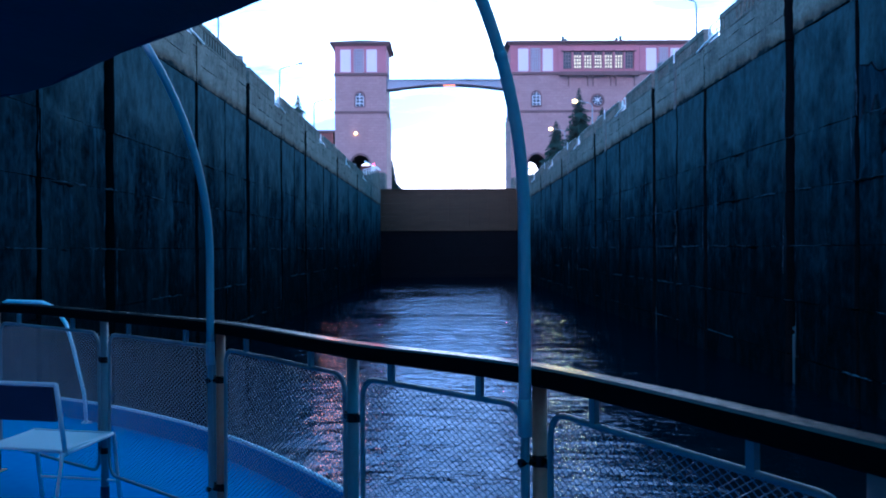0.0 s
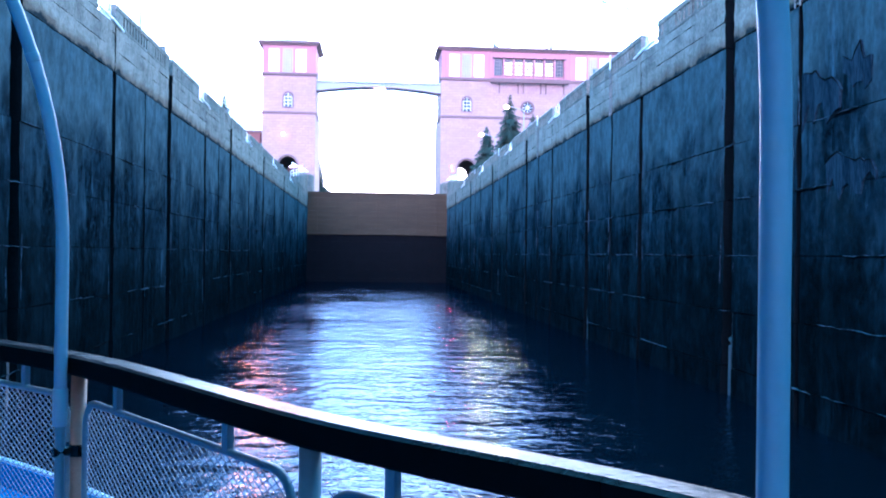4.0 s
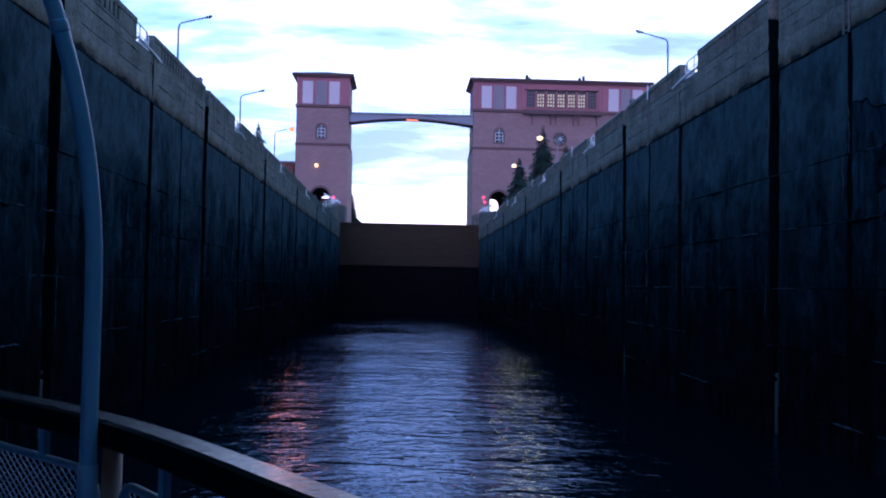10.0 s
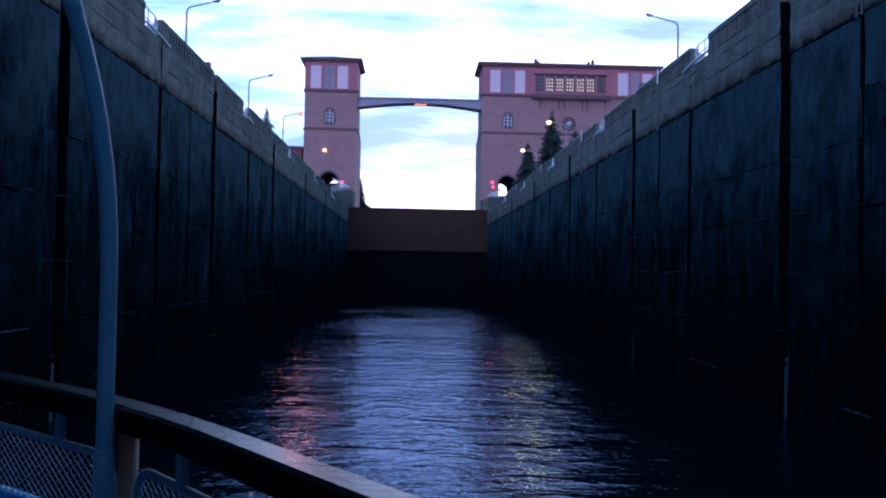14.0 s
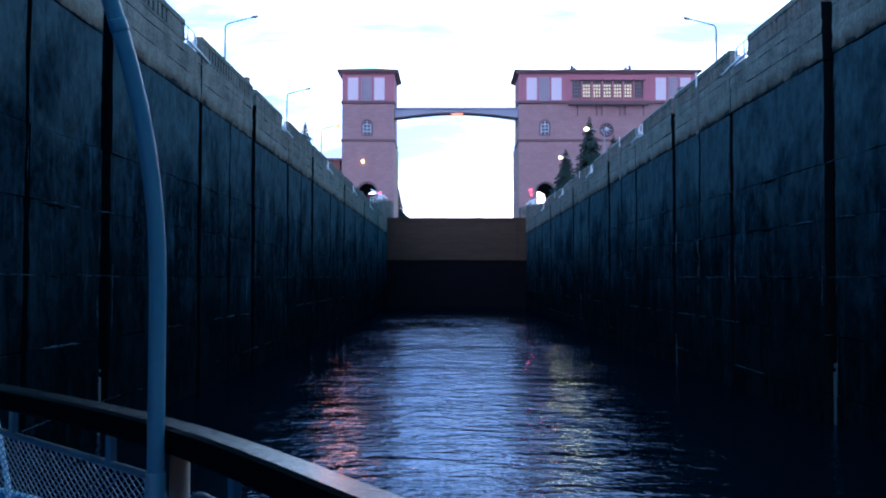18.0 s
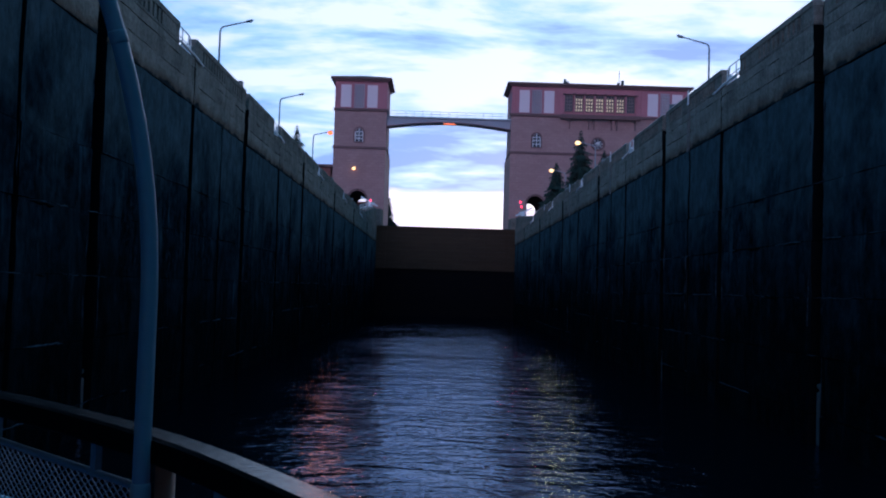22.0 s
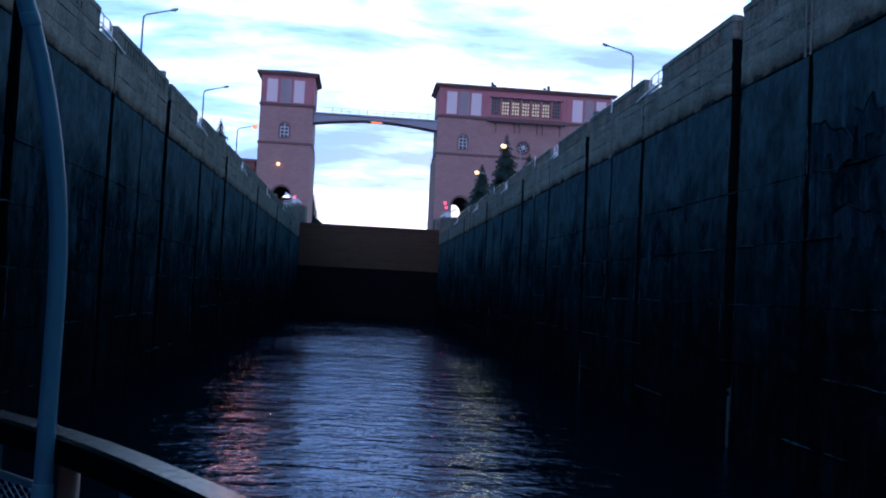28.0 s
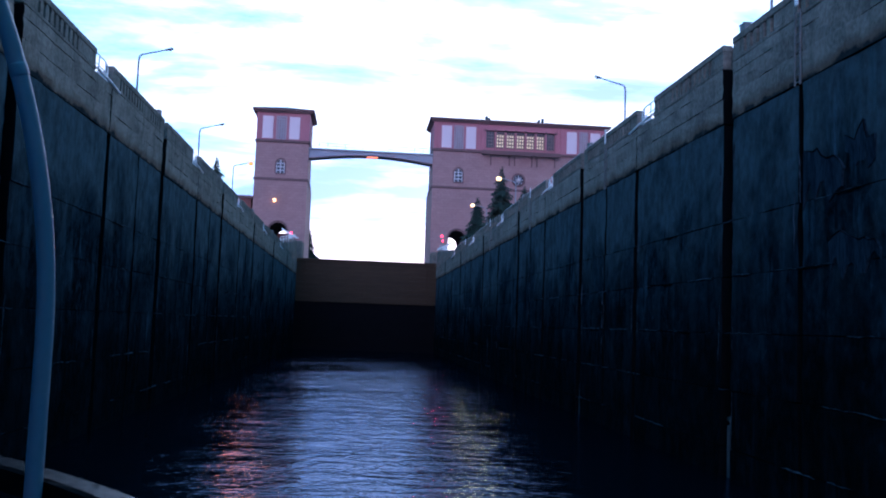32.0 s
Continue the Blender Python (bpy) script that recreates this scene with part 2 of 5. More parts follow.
def wet_concrete(name):
    """Dark, wet concrete: grey ground, black-green algae, pale lime runs stretched downwards; light falloff painted in
    by height.
    """
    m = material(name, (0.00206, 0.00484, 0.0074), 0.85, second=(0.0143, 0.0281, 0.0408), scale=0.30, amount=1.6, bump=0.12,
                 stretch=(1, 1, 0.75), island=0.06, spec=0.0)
    n, l = m.node_tree.nodes, m.node_tree.links
    b = n["Principled BSDF"]
    old = b.inputs["Base Color"].links[0].from_socket
    geo = n.new("ShaderNodeNewGeometry")
    mp = n.new("ShaderNodeMapping")
    mp.inputs["Scale"].default_value = (1, 1, 0.12)
    l.new(geo.outputs["Position"], mp.inputs["Vector"])
    runs = n.new("ShaderNodeTexNoise")
    runs.inputs["Scale"].default_value, runs.inputs["Detail"].default_value = 1.7, 6
    runs.inputs["Roughness"].default_value = 0.7
    l.new(mp.outputs[0], runs.inputs["Vector"])
    r = n.new("ShaderNodeMapRange")
    r.inputs["From Min"].default_value, r.inputs["From Max"].default_value = 0.53, 0.72
    l.new(runs.outputs["Fac"], r.inputs["Value"])
    # the runs gather in places and leave others bare
    field = n.new("ShaderNodeTexNoise")
    field.inputs["Scale"].default_value, field.inputs["Detail"].default_value = 0.21, 4
    l.new(geo.outputs["Position"], field.inputs["Vector"])
    dense = n.new("ShaderNodeMapRange")
    dense.inputs["From Min"].default_value, dense.inputs["From Max"].default_value = 0.42, 0.60
    dense.inputs["To Min"].default_value, dense.inputs["To Max"].default_value = 0.12, 0.85
    l.new(field.outputs["Fac"], dense.inputs["Value"])
    gather = n.new("ShaderNodeMath")
    gather.operation = "MULTIPLY"
    l.new(r.outputs[0], gather.inputs[0])
    l.new(dense.outputs[0], gather.inputs[1])
    mix = n.new("ShaderNodeMix")
    mix.data_type = "RGBA"
    l.new(gather.outputs[0], mix.inputs["Factor"])
    l.new(old, mix.inputs["A"])
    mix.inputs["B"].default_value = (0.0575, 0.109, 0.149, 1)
    # blackened runs
    dark = n.new("ShaderNodeTexNoise")
    dark.inputs["Scale"].default_value, dark.inputs["Detail"].default_value = 0.8, 6
    l.new(mp.outputs[0], dark.inputs["Vector"])
    r2 = n.new("ShaderNodeMapRange")
    r2.inputs["From Min"].default_value, r2.inputs["From Max"].default_value = 0.5, 0.68
    r2.inputs["To Max"].default_value = 0.28
    l.new(dark.outputs["Fac"], r2.inputs["Value"])
    mix2 = n.new("ShaderNodeMix")
    mix2.data_type = "RGBA"
    l.new(r2.outputs[0], mix2.inputs["Factor"])
    l.new(mix.outputs["Result"], mix2.inputs["A"])
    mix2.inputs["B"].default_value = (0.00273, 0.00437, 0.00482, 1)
    # thin crusted outlines of scaled-off patches
    crust = n.new("ShaderNodeTexNoise")
    crust.inputs["Scale"].default_value, crust.inputs["Detail"].default_value = 0.33, 5
    crust.inputs["Roughness"].default_value = 0.55
    l.new(geo.outputs["Position"], crust.inputs["Vector"])
    off = n.new("ShaderNodeMath")
    off.operation = "SUBTRACT"
    off.inputs[1].default_value = 0.53
    l.new(crust.outputs["Fac"], off.inputs[0])
    mag = n.new("ShaderNodeMath")
    mag.operation = "ABSOLUTE"
    l.new(off.outputs[0], mag.inputs[0])
    r3 = n.new("ShaderNodeMapRange")
    r3.inputs["From Min"].default_value, r3.inputs["From Max"].default_value = 0.009, 0.001
    r3.inputs["To Max"].default_value = 0.16
    l.new(mag.outputs[0], r3.inputs["Value"])
    mix3 = n.new("ShaderNodeMix")
    mix3.data_type = "RGBA"
    l.new(r3.outputs[0], mix3.inputs["Factor"])
    l.new(mix2.outputs["Result"], mix3.inputs["A"])
    mix3.inputs["B"].default_value = (0.041, 0.0654, 0.0754, 1)
    # pale flecks where the skin has worn through to aggregate
    fleck = n.new("ShaderNodeTexNoise")
    fleck.inputs["Scale"].default_value, fleck.inputs["Detail"].default_value = 2.6, 8
    fleck.inputs["Roughness"].default_value = 0.75
    l.new(geo.outputs["Position"], fleck.inputs["Vector"])
    r4 = n.new("ShaderNodeMapRange")
    r4.inputs["From Min"].default_value, r4.inputs["From Max"].default_value = 0.54, 0.72
    r4.inputs["To Max"].default_value = 0.65
    l.new(fleck.outputs["Fac"], r4.inputs["Value"])
    where = n.new("ShaderNodeTexNoise")
    where.inputs["Scale"].default_value, where.inputs["Detail"].default_value = 0.13, 3
    l.new(geo.outputs["Position"], where.inputs["Vector"])
    r5 = n.new("ShaderNodeMapRange")
    r5.inputs["From Min"].default_value, r5.inputs["From Max"].default_value = 0.40, 0.62
    l.new(where.outputs["Fac"], r5.inputs["Value"])
    both = n.new("ShaderNodeMath")
    both.operation = "MULTIPLY"
    l.new(r4.outputs[0], both.inputs[0])
    l.new(r5.outputs[0], both.inputs[1])
    mix4 = n.new("ShaderNodeMix")
    mix4.data_type = "RGBA"
    l.new(both.outputs[0], mix4.inputs["Factor"])
    l.new(mix3.outputs["Result"], mix4.inputs["A"])
    mix4.inputs["B"].default_value = (0.0448, 0.0786, 0.106, 1)
    # flaked skin: crisp shallow steps over the mottled relief
    flake = n.new("ShaderNodeTexNoise")
    flake.inputs["Scale"].default_value, flake.inputs["Detail"].default_value = 0.55, 7
    flake.inputs["Roughness"].default_value = 0.6
    flake.inputs["Distortion"].default_value = 0.25
    tall = n.new("ShaderNodeMapping")
    tall.inputs["Scale"].default_value = (1, 1, 0.3)
    l.new(geo.outputs["Position"], tall.inputs["Vector"])
    l.new(tall.outputs[0], flake.inputs["Vector"])
    step = n.new("ShaderNodeMapRange")
    step.interpolation_type = "SMOOTHSTEP"
    step.inputs["From Min"].default_value, step.inputs["From Max"].default_value = 0.49, 0.60
    l.new(flake.outputs["Fac"], step.inputs["Value"])
    relief = n.new("ShaderNodeBump")
    relief.inputs["Distance"].default_value = -0.05
    l.new(step.outputs[0], relief.inputs["Height"])
    l.new(b.inputs["Normal"].links[0].from_socket, relief.inputs["Normal"])
    l.new(relief.outputs[0], b.inputs["Normal"])
    # ragged lime bloom, thicker with height: painted falloff of light down the wall
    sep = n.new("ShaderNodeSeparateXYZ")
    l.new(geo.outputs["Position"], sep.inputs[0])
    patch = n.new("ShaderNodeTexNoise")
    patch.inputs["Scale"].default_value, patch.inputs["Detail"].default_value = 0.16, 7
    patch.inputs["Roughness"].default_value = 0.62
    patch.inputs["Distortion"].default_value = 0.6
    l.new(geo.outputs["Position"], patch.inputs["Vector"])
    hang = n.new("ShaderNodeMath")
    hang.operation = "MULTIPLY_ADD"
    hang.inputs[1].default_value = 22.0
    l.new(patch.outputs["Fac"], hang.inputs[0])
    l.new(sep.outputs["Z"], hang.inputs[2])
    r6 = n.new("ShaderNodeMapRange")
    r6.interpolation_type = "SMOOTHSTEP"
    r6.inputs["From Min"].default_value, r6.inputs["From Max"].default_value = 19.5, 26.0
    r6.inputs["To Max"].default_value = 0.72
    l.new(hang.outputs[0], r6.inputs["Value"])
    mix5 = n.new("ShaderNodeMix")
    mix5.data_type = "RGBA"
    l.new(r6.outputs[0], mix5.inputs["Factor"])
    thin = n.new("ShaderNodeMath")
    thin.operation = "MULTIPLY"
    thin.inputs[1].default_value = 0.34
    l.new(step.outputs[0], thin.inputs[0])
    mix6 = n.new("ShaderNodeMix")
    mix6.data_type = "RGBA"
    l.new(thin.outputs[0], mix6.inputs["Factor"])
    l.new(mix4.outputs["Result"], mix6.inputs["A"])
    mix6.inputs["B"].default_value = (0.03, 0.0549, 0.0737, 1)
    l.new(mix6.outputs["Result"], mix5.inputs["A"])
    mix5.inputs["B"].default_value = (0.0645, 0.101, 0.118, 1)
    # ragged dark belt over the water: dimmer light at the wall foot, painted in
    foot_shade = n.new("ShaderNodeMath")
    foot_shade.operation = "MULTIPLY_ADD"
    foot_shade.inputs[1].default_value = -15.0
    l.new(patch.outputs["Fac"], foot_shade.inputs[0])
    l.new(sep.outputs["Z"], foot_shade.inputs[2])
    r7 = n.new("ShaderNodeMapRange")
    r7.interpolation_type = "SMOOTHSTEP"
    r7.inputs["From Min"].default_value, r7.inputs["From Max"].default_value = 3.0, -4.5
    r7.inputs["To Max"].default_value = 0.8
    l.new(foot_shade.outputs[0], r7.inputs["Value"])
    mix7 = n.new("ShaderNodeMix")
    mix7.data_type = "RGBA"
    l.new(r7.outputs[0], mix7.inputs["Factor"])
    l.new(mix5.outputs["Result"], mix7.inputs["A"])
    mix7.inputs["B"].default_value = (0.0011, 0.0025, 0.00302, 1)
    # pitted, blotchy skin at hand's breadth
    pits = n.new("ShaderNodeTexNoise")
    pits.inputs["Scale"].default_value, pits.inputs["Detail"].default_value = 1.5, 9
    pits.inputs["Roughness"].default_value = 0.72
    pit_map = n.new("ShaderNodeMapping")
    pit_map.inputs["Scale"].default_value = (1, 1, 0.6)
    l.new(geo.outputs["Position"], pit_map.inputs["Vector"])
    l.new(pit_map.outputs[0], pits.inputs["Vector"])
    r8 = n.new("ShaderNodeMapRange")
    r8.inputs["From Min"].default_value, r8.inputs["From Max"].default_value = 0.34, 0.68
    r8.inputs["To Min"].default_value, r8.inputs["To Max"].default_value = 0.62, 1.42
    l.new(pits.outputs["Fac"], r8.inputs["Value"])
    blotch = n.new("ShaderNodeVectorMath")
    blotch.operation = "SCALE"
    l.new(mix7.outputs["Result"], blotch.inputs[0])
    l.new(r8.outputs[0], blotch.inputs["Scale"])
    l.new(blotch.outputs[0], b.inputs["Base Color"])
    return m


def masonry(name, a, c, course=0.6):
    """Dressed stone in courses: soft mottling with faint bed joints."""
    m = material(name, a, 0.85, second=c, scale=0.25, amount=0.6, bump=0.03)
    n, l = m.node_tree.nodes, m.node_tree.links
    b = n["Principled BSDF"]
    old = b.inputs["Base Color"].links[0].from_socket
    geo = n.new("ShaderNodeNewGeometry")
    sep = n.new("ShaderNodeSeparateXYZ")
    l.new(geo.outputs["Position"], sep.inputs[0])
    add = n.new("ShaderNodeMath")
    add.operation = "ADD"
    l.new(sep.outputs["X"], add.inputs[0])
    l.new(sep.outputs["Y"], add.inputs[1])
    comb = n.new("ShaderNodeCombineXYZ")
    l.new(add.outputs[0], comb.inputs["X"])
    l.new(sep.outputs["Z"], comb.inputs["Y"])
    br = n.new("ShaderNodeTexBrick")
    br.inputs["Scale"].default_value = 1.0
    br.inputs["Brick Width"].default_value, br.inputs["Row Height"].default_value = course * 2.4, course
    br.inputs["Mortar Size"].default_value = 0.035
    br.inputs["Color1"].default_value, br.inputs["Color2"].default_value = (1, 1, 1, 1), (0.78, 0.76, 0.78, 1)
    br.inputs["Mortar"].default_value = (0.55, 0.5, 0.52, 1)
    l.new(comb.outputs[0], br.inputs["Vector"])
    mul = n.new("ShaderNodeMix")
    mul.data_type, mul.blend_type = "RGBA", "MULTIPLY"
    mul.inputs["Factor"].default_value = 0.45
    l.new(old, mul.inputs["A"])
    l.new(br.outputs["Color"], mul.inputs["B"])
    l.new(mul.outputs["Result"], b.inputs["Base Color"])
    return m


def dry_concrete(name):
    """Weathered grey concrete; the high-water stain creeps unevenly up its foot."""
    m = material(name, (0.128, 0.124, 0.111), 0.95, second=(0.285, 0.272, 0.236), scale=0.7, amount=1.35, bump=0.13, stretch=(1, 1, 0.8), island=0.08, spec=0.0)
    n, l = m.node_tree.nodes, m.node_tree.links
    b = n["Principled BSDF"]
    old = b.inputs["Base Color"].links[0].from_socket
    geo = n.new("ShaderNodeNewGeometry")
    sep = n.new("ShaderNodeSeparateXYZ")
    l.new(geo.outputs["Position"], sep.inputs[0])
    creep = n.new("ShaderNodeTexNoise")
    creep.inputs["Scale"].default_value, creep.inputs["Detail"].default_value = 0.7, 8
    creep.inputs["Roughness"].default_value = 0.6
    l.new(geo.outputs["Position"], creep.inputs["Vector"])
    up = n.new("ShaderNodeMath")
    up.operation = "MULTIPLY_ADD"
    up.inputs[1].default_value = -1.3
    l.new(creep.outputs["Fac"], up.inputs[0])
    l.new(sep.outputs["Z"], up.inputs[2])
    r = n.new("ShaderNodeMapRange")
    r.inputs["From Min"].default_value, r.inputs["From Max"].default_value = 15.36, 15.22
    l.new(up.outputs[0], r.inputs["Value"])
    mix = n.new("ShaderNodeMix")
    mix.data_type = "RGBA"
    l.new(r.outputs[0], mix.inputs["Factor"])
    l.new(old, mix.inputs["A"])
    mix.inputs["B"].default_value = (0.02, 0.028, 0.032, 1)
    # rust-brown tide fringe just over the stain
    r2 = n.new("ShaderNodeMapRange")
    r2.interpolation_type = "SMOOTHSTEP"
    r2.inputs["From Min"].default_value, r2.inputs["From Max"].default_value = 15.95, 15.30
    r2.inputs["To Max"].default_value = 0.75
    l.new(up.outputs[0], r2.inputs["Value"])
    fringe = n.new("ShaderNodeMix")
    fringe.data_type = "RGBA"
    l.new(r2.outputs[0], fringe.inputs["Factor"])
    l.new(old, fringe.inputs["A"])
    fringe.inputs["B"].default_value = (0.105, 0.075, 0.052, 1)
    l.new(fringe.outputs["Result"], mix.inputs["A"])
    # grey dribbles washed down from the coping
    run_map = n.new("ShaderNodeMapping")
    run_map.inputs["Scale"].default_value = (1, 1, 0.14)
    l.new(geo.outputs["Position"], run_map.inputs["Vector"])
    dribble = n.new("ShaderNodeTexNoise")
    dribble.inputs["Scale"].default_value, dribble.inputs["Detail"].default_value = 1.3, 6
    dribble.inputs["Roughness"].default_value = 0.65
    l.new(run_map.outputs[0], dribble.inputs["Vector"])
    r3 = n.new("ShaderNodeMapRange")
    r3.inputs["From Min"].default_value, r3.inputs["From Max"].default_value = 0.52, 0.74
    r3.inputs["To Max"].default_value = 0.6
    l.new(dribble.outputs["Fac"], r3.inputs["Value"])
    washed = n.new("ShaderNodeMix")
    washed.data_type = "RGBA"
    l.new(r3.outputs[0], washed.inputs["Factor"])
    l.new(mix.outputs["Result"], washed.inputs["A"])
    washed.inputs["B"].default_value = (0.075, 0.078, 0.072, 1)
    l.new(washed.outputs["Result"], b.inputs["Base Color"])
    return m


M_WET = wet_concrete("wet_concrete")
M_DRY = dry_concrete("dry_concrete")
# pale lime, raised further so the joint lips carry painted sky glints
M_CRUST = material("lime_and_glint", (0.007, 0.012, 0.017), 0.9, second=(0.064, 0.096, 0.125), scale=0.5, amount=1.4, bump=0.02, spec=0.0)
M_FIELD = material("scaled_concrete", (0.009, 0.017, 0.027), 0.9, second=(0.027, 0.047, 0.067), scale=0.9, amount=1.5, bump=0.05, spec=0.0, stretch=(1, 1.6, 0.3))
# near-black: the shade of grooves and joints is put into this colour
M_CORE = material("shaded_recess_concrete", (0.003, 0.004, 0.005), 0.9, second=(0.007, 0.009, 0.011), scale=0.8, amount=0.6, bump=0.04, spec=0.0)
M_GRASS = material("quay_ground", (0.06, 0.07, 0.05), 0.95, second=(0.12, 0.12, 0.10), scale=0.3, amount=0.7, bump=0.05)
M_WATER = water_material("lock_water", (0.002, 0.005, 0.008))
M_LAKE = water_material("reservoir_water", (0.01, 0.02, 0.03))
M_GATE = material("rusty_gate_planks", (0.022, 0.0115, 0.005), 0.85, second=(0.066, 0.038, 0.018), scale=0.5, amount=0.7, bump=0.03,
                  stretch=(0.5, 1, 2.2))
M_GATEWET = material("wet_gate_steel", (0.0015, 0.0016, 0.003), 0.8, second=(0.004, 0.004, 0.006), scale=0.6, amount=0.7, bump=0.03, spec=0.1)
M_STONE = masonry("pink_granite", (0.36, 0.205, 0.195), (0.47, 0.285, 0.265))
M_VAULT = material("shaded_vault_brick", (0.022, 0.018, 0.018), 0.95, second=(0.04, 0.034, 0.032), scale=1.2, amount=0.6, bump=0.03, spec=0.0)
M_UPPER = material("red_stucco", (0.45, 0.165, 0.19), 0.85, second=(0.52, 0.215, 0.245), scale=0.6, amount=0.5, bump=0.01)
M_PANEL = material("pale_pink_panel", (0.78, 0.62, 0.64), 0.8, second=(0.85, 0.70, 0.72), scale=0.7, amount=0.5)
M_BELT = material("dark_belt_stone", (0.16, 0.085, 0.085), 0.85, second=(0.21, 0.12, 0.115), scale=0.8, amount=0.5)
M_ROOF = material("green_copper_roof", (0.05, 0.085, 0.085), 0.6, second=(0.09, 0.14, 0.13), scale=0.6, amount=0.6)
M_BRIDGE = material("grey_painted_steel", (0.30, 0.31, 0.36), 0.6, second=(0.37, 0.38, 0.43), scale=0.6, amount=0.5)
M_LATTICE = material("grey_lattice_panel", (0.42, 0.34, 0.37), 0.8, second=(0.5, 0.42, 0.45), scale=0.9, amount=0.5)
M_VOID = material("dark_window_glass", (0.02, 0.025, 0.035), 0.12)
M_FRAME = material("brown_window_frame", (0.14, 0.09, 0.09), 0.7, second=(0.2, 0.14, 0.13), scale=2, amount=0.5)
M_PALEFRAME = material("pale_window_frame", (0.6, 0.56, 0.56), 0.7, second=(0.68, 0.64, 0.64), scale=2, amount=0.5)
M_LIT = glowing("lamp_lit_window", (1.0, 0.80, 0.48), 0.5)
M_WARM = glowing("sodium_lamp", (1.0, 0.58, 0.20), 5.5)
M_ORANGE = glowing("orange_lamp", (1.0, 0.16, 0.03), 4)
M_RED = glowing("red_signal", (1.0, 0.03, 0.06), 8)
M_WHITE = material("white_paint", (0.80, 0.81, 0.82), 0.55, second=(0.88, 0.89, 0.90), scale=3, amount=0.5)
M_BITT = material("weathered_grey_paint", (0.09, 0.11, 0.12), 0.6, second=(0.2, 0.23, 0.24), scale=2.5, amount=0.7, bump=0.01)
M_FLOAT = material("rusty_dark_steel", (0.030, 0.036, 0.042), 0.7, second=(0.07, 0.08, 0.088), scale=2.5, amount=0.8, bump=0.01)
M_GALV = material("grey_steel_paint", (0.24, 0.27, 0.30), 0.6, 0.0, second=(0.32, 0.35, 0.38), scale=4, amount=0.5)
M_LADDER = material("chalky_ladder_steel", (0.085, 0.09, 0.09), 0.8, second=(0.20, 0.205, 0.20), scale=1.5, amount=0.9, bump=0.004)
M_NEEDLE = material("spruce_needles", (0.018, 0.035, 0.028), 0.9, second=(0.04, 0.07, 0.05), scale=2.5, amount=0.8)
M_BARK = material("bark", (0.07, 0.05, 0.035), 0.95, second=(0.11, 0.08, 0.06), scale=4, amount=0.6)
M_BRICK = material("dull_red_brick", (0.20, 0.07, 0.06), 0.9, second=(0.26, 0.10, 0.085), scale=1.5, amount=0.5)
M_DECK = material("blue_deck_paint", (0.002, 0.145, 0.345), 0.6, second=(0.005, 0.20, 0.43), scale=1.8, amount=0.6, bump=0.002, spec=0.0)
M_HULL = material("white_hull_paint", (0.62, 0.64, 0.66), 0.4, second=(0.70, 0.72, 0.74), scale=0.8, amount=0.4)
M_RAIL = material("dark_varnished_rail", (0.004, 0.004, 0.004), 0.2, second=(0.010, 0.010, 0.010), scale=6, amount=0.6, bump=0.002, spec=0.16)
M_RAILSIDE = material("dull_black_rail_side", (0.003, 0.003, 0.0035), 0.8, second=(0.007, 0.007, 0.008), scale=6, amount=0.6, bump=0.002, spec=0.03)
M_POST = material("grey_blue_paint", (0.14, 0.21, 0.245), 0.45, second=(0.20, 0.285, 0.325), scale=7, amount=0.6, bump=0.0015)
M_POLE = material("pale_grey_pole_paint", (0.27, 0.34, 0.39), 0.42, second=(0.35, 0.42, 0.47), scale=5, amount=0.55, bump=0.001)
M_TAN = material("tan_steel", (0.37, 0.175, 0.11), 0.55, second=(0.48, 0.25, 0.165), scale=8, amount=0.7, bump=0.0015)
M_BLOCKER = material("white_blocker_paint", (0.42, 0.45, 0.48), 0.5, second=(0.52, 0.54, 0.56), scale=0.9, amount=0.4)
M_WIRE = material("galvanised_wire", (0.055, 0.14, 0.22), 0.5, 0.1, second=(0.10, 0.21, 0.31), scale=9, amount=0.5)
M_CANVAS = material("navy_canvas", (0.005, 0.010, 0.040), 0.9, second=(0.009, 0.017, 0.06), scale=3, amount=0.5, bump=0.01)
M_SLING = material("dark_blue_sling", (0.01, 0.02, 0.06), 0.85, second=(0.02, 0.035, 0.09), scale=9, amount=0.5)
M_FRAMEW = material("white_chair_frame", (0.62, 0.68, 0.74), 0.4, second=(0.7, 0.76, 0.82), scale=6, amount=0.4)

# ---------------------------------------------------------------- mesh helpers


def mesh_ob(name, bm, mat, parent=None, smooth=False):
    me = bpy.data.meshes.new(name)
    bm.normal_update()
    bm.to_mesh(me)
    bm.free()
    me.materials.append(mat)
    if smooth:
        for p in me.polygons:
            p.use_smooth = True
    ob = new(name, me)
    if parent is not None:
        ob.parent = parent
    return ob


def part(name, bm, mat, parent, label="", smooth=False):
    ob = mesh_ob(name, bm, mat, parent, smooth)
    return tagged(ob, label) if label else ob


def thing(name, label, category, m=None, group="", kind=""):
    ob = new(name)
    ob.empty_display_size = 0.3
    if m is not None:
        ob.matrix_basis = m
    return tagged(ob, label, category, group, kind)


def box(bm, x0, x1, y0, y1, z0, z1, bevel=0.0):
    v = [bm.verts.new((x, y, z)) for z in (z0, z1) for y in (y0, y1) for x in (x0, x1)]
    faces = [bm.faces.new([v[i] for i in f]) for f in
             ((0, 2, 3, 1), (4, 5, 7, 6), (0, 1, 5, 4), (2, 6, 7, 3), (0, 4, 6, 2), (1, 3, 7, 5))]
    if bevel:
        edges = list({e for f in faces for e in f.edges})
        bmesh.ops.bevel(bm, geom=edges, offset=bevel, segments=1, affect="EDGES")
    return bm


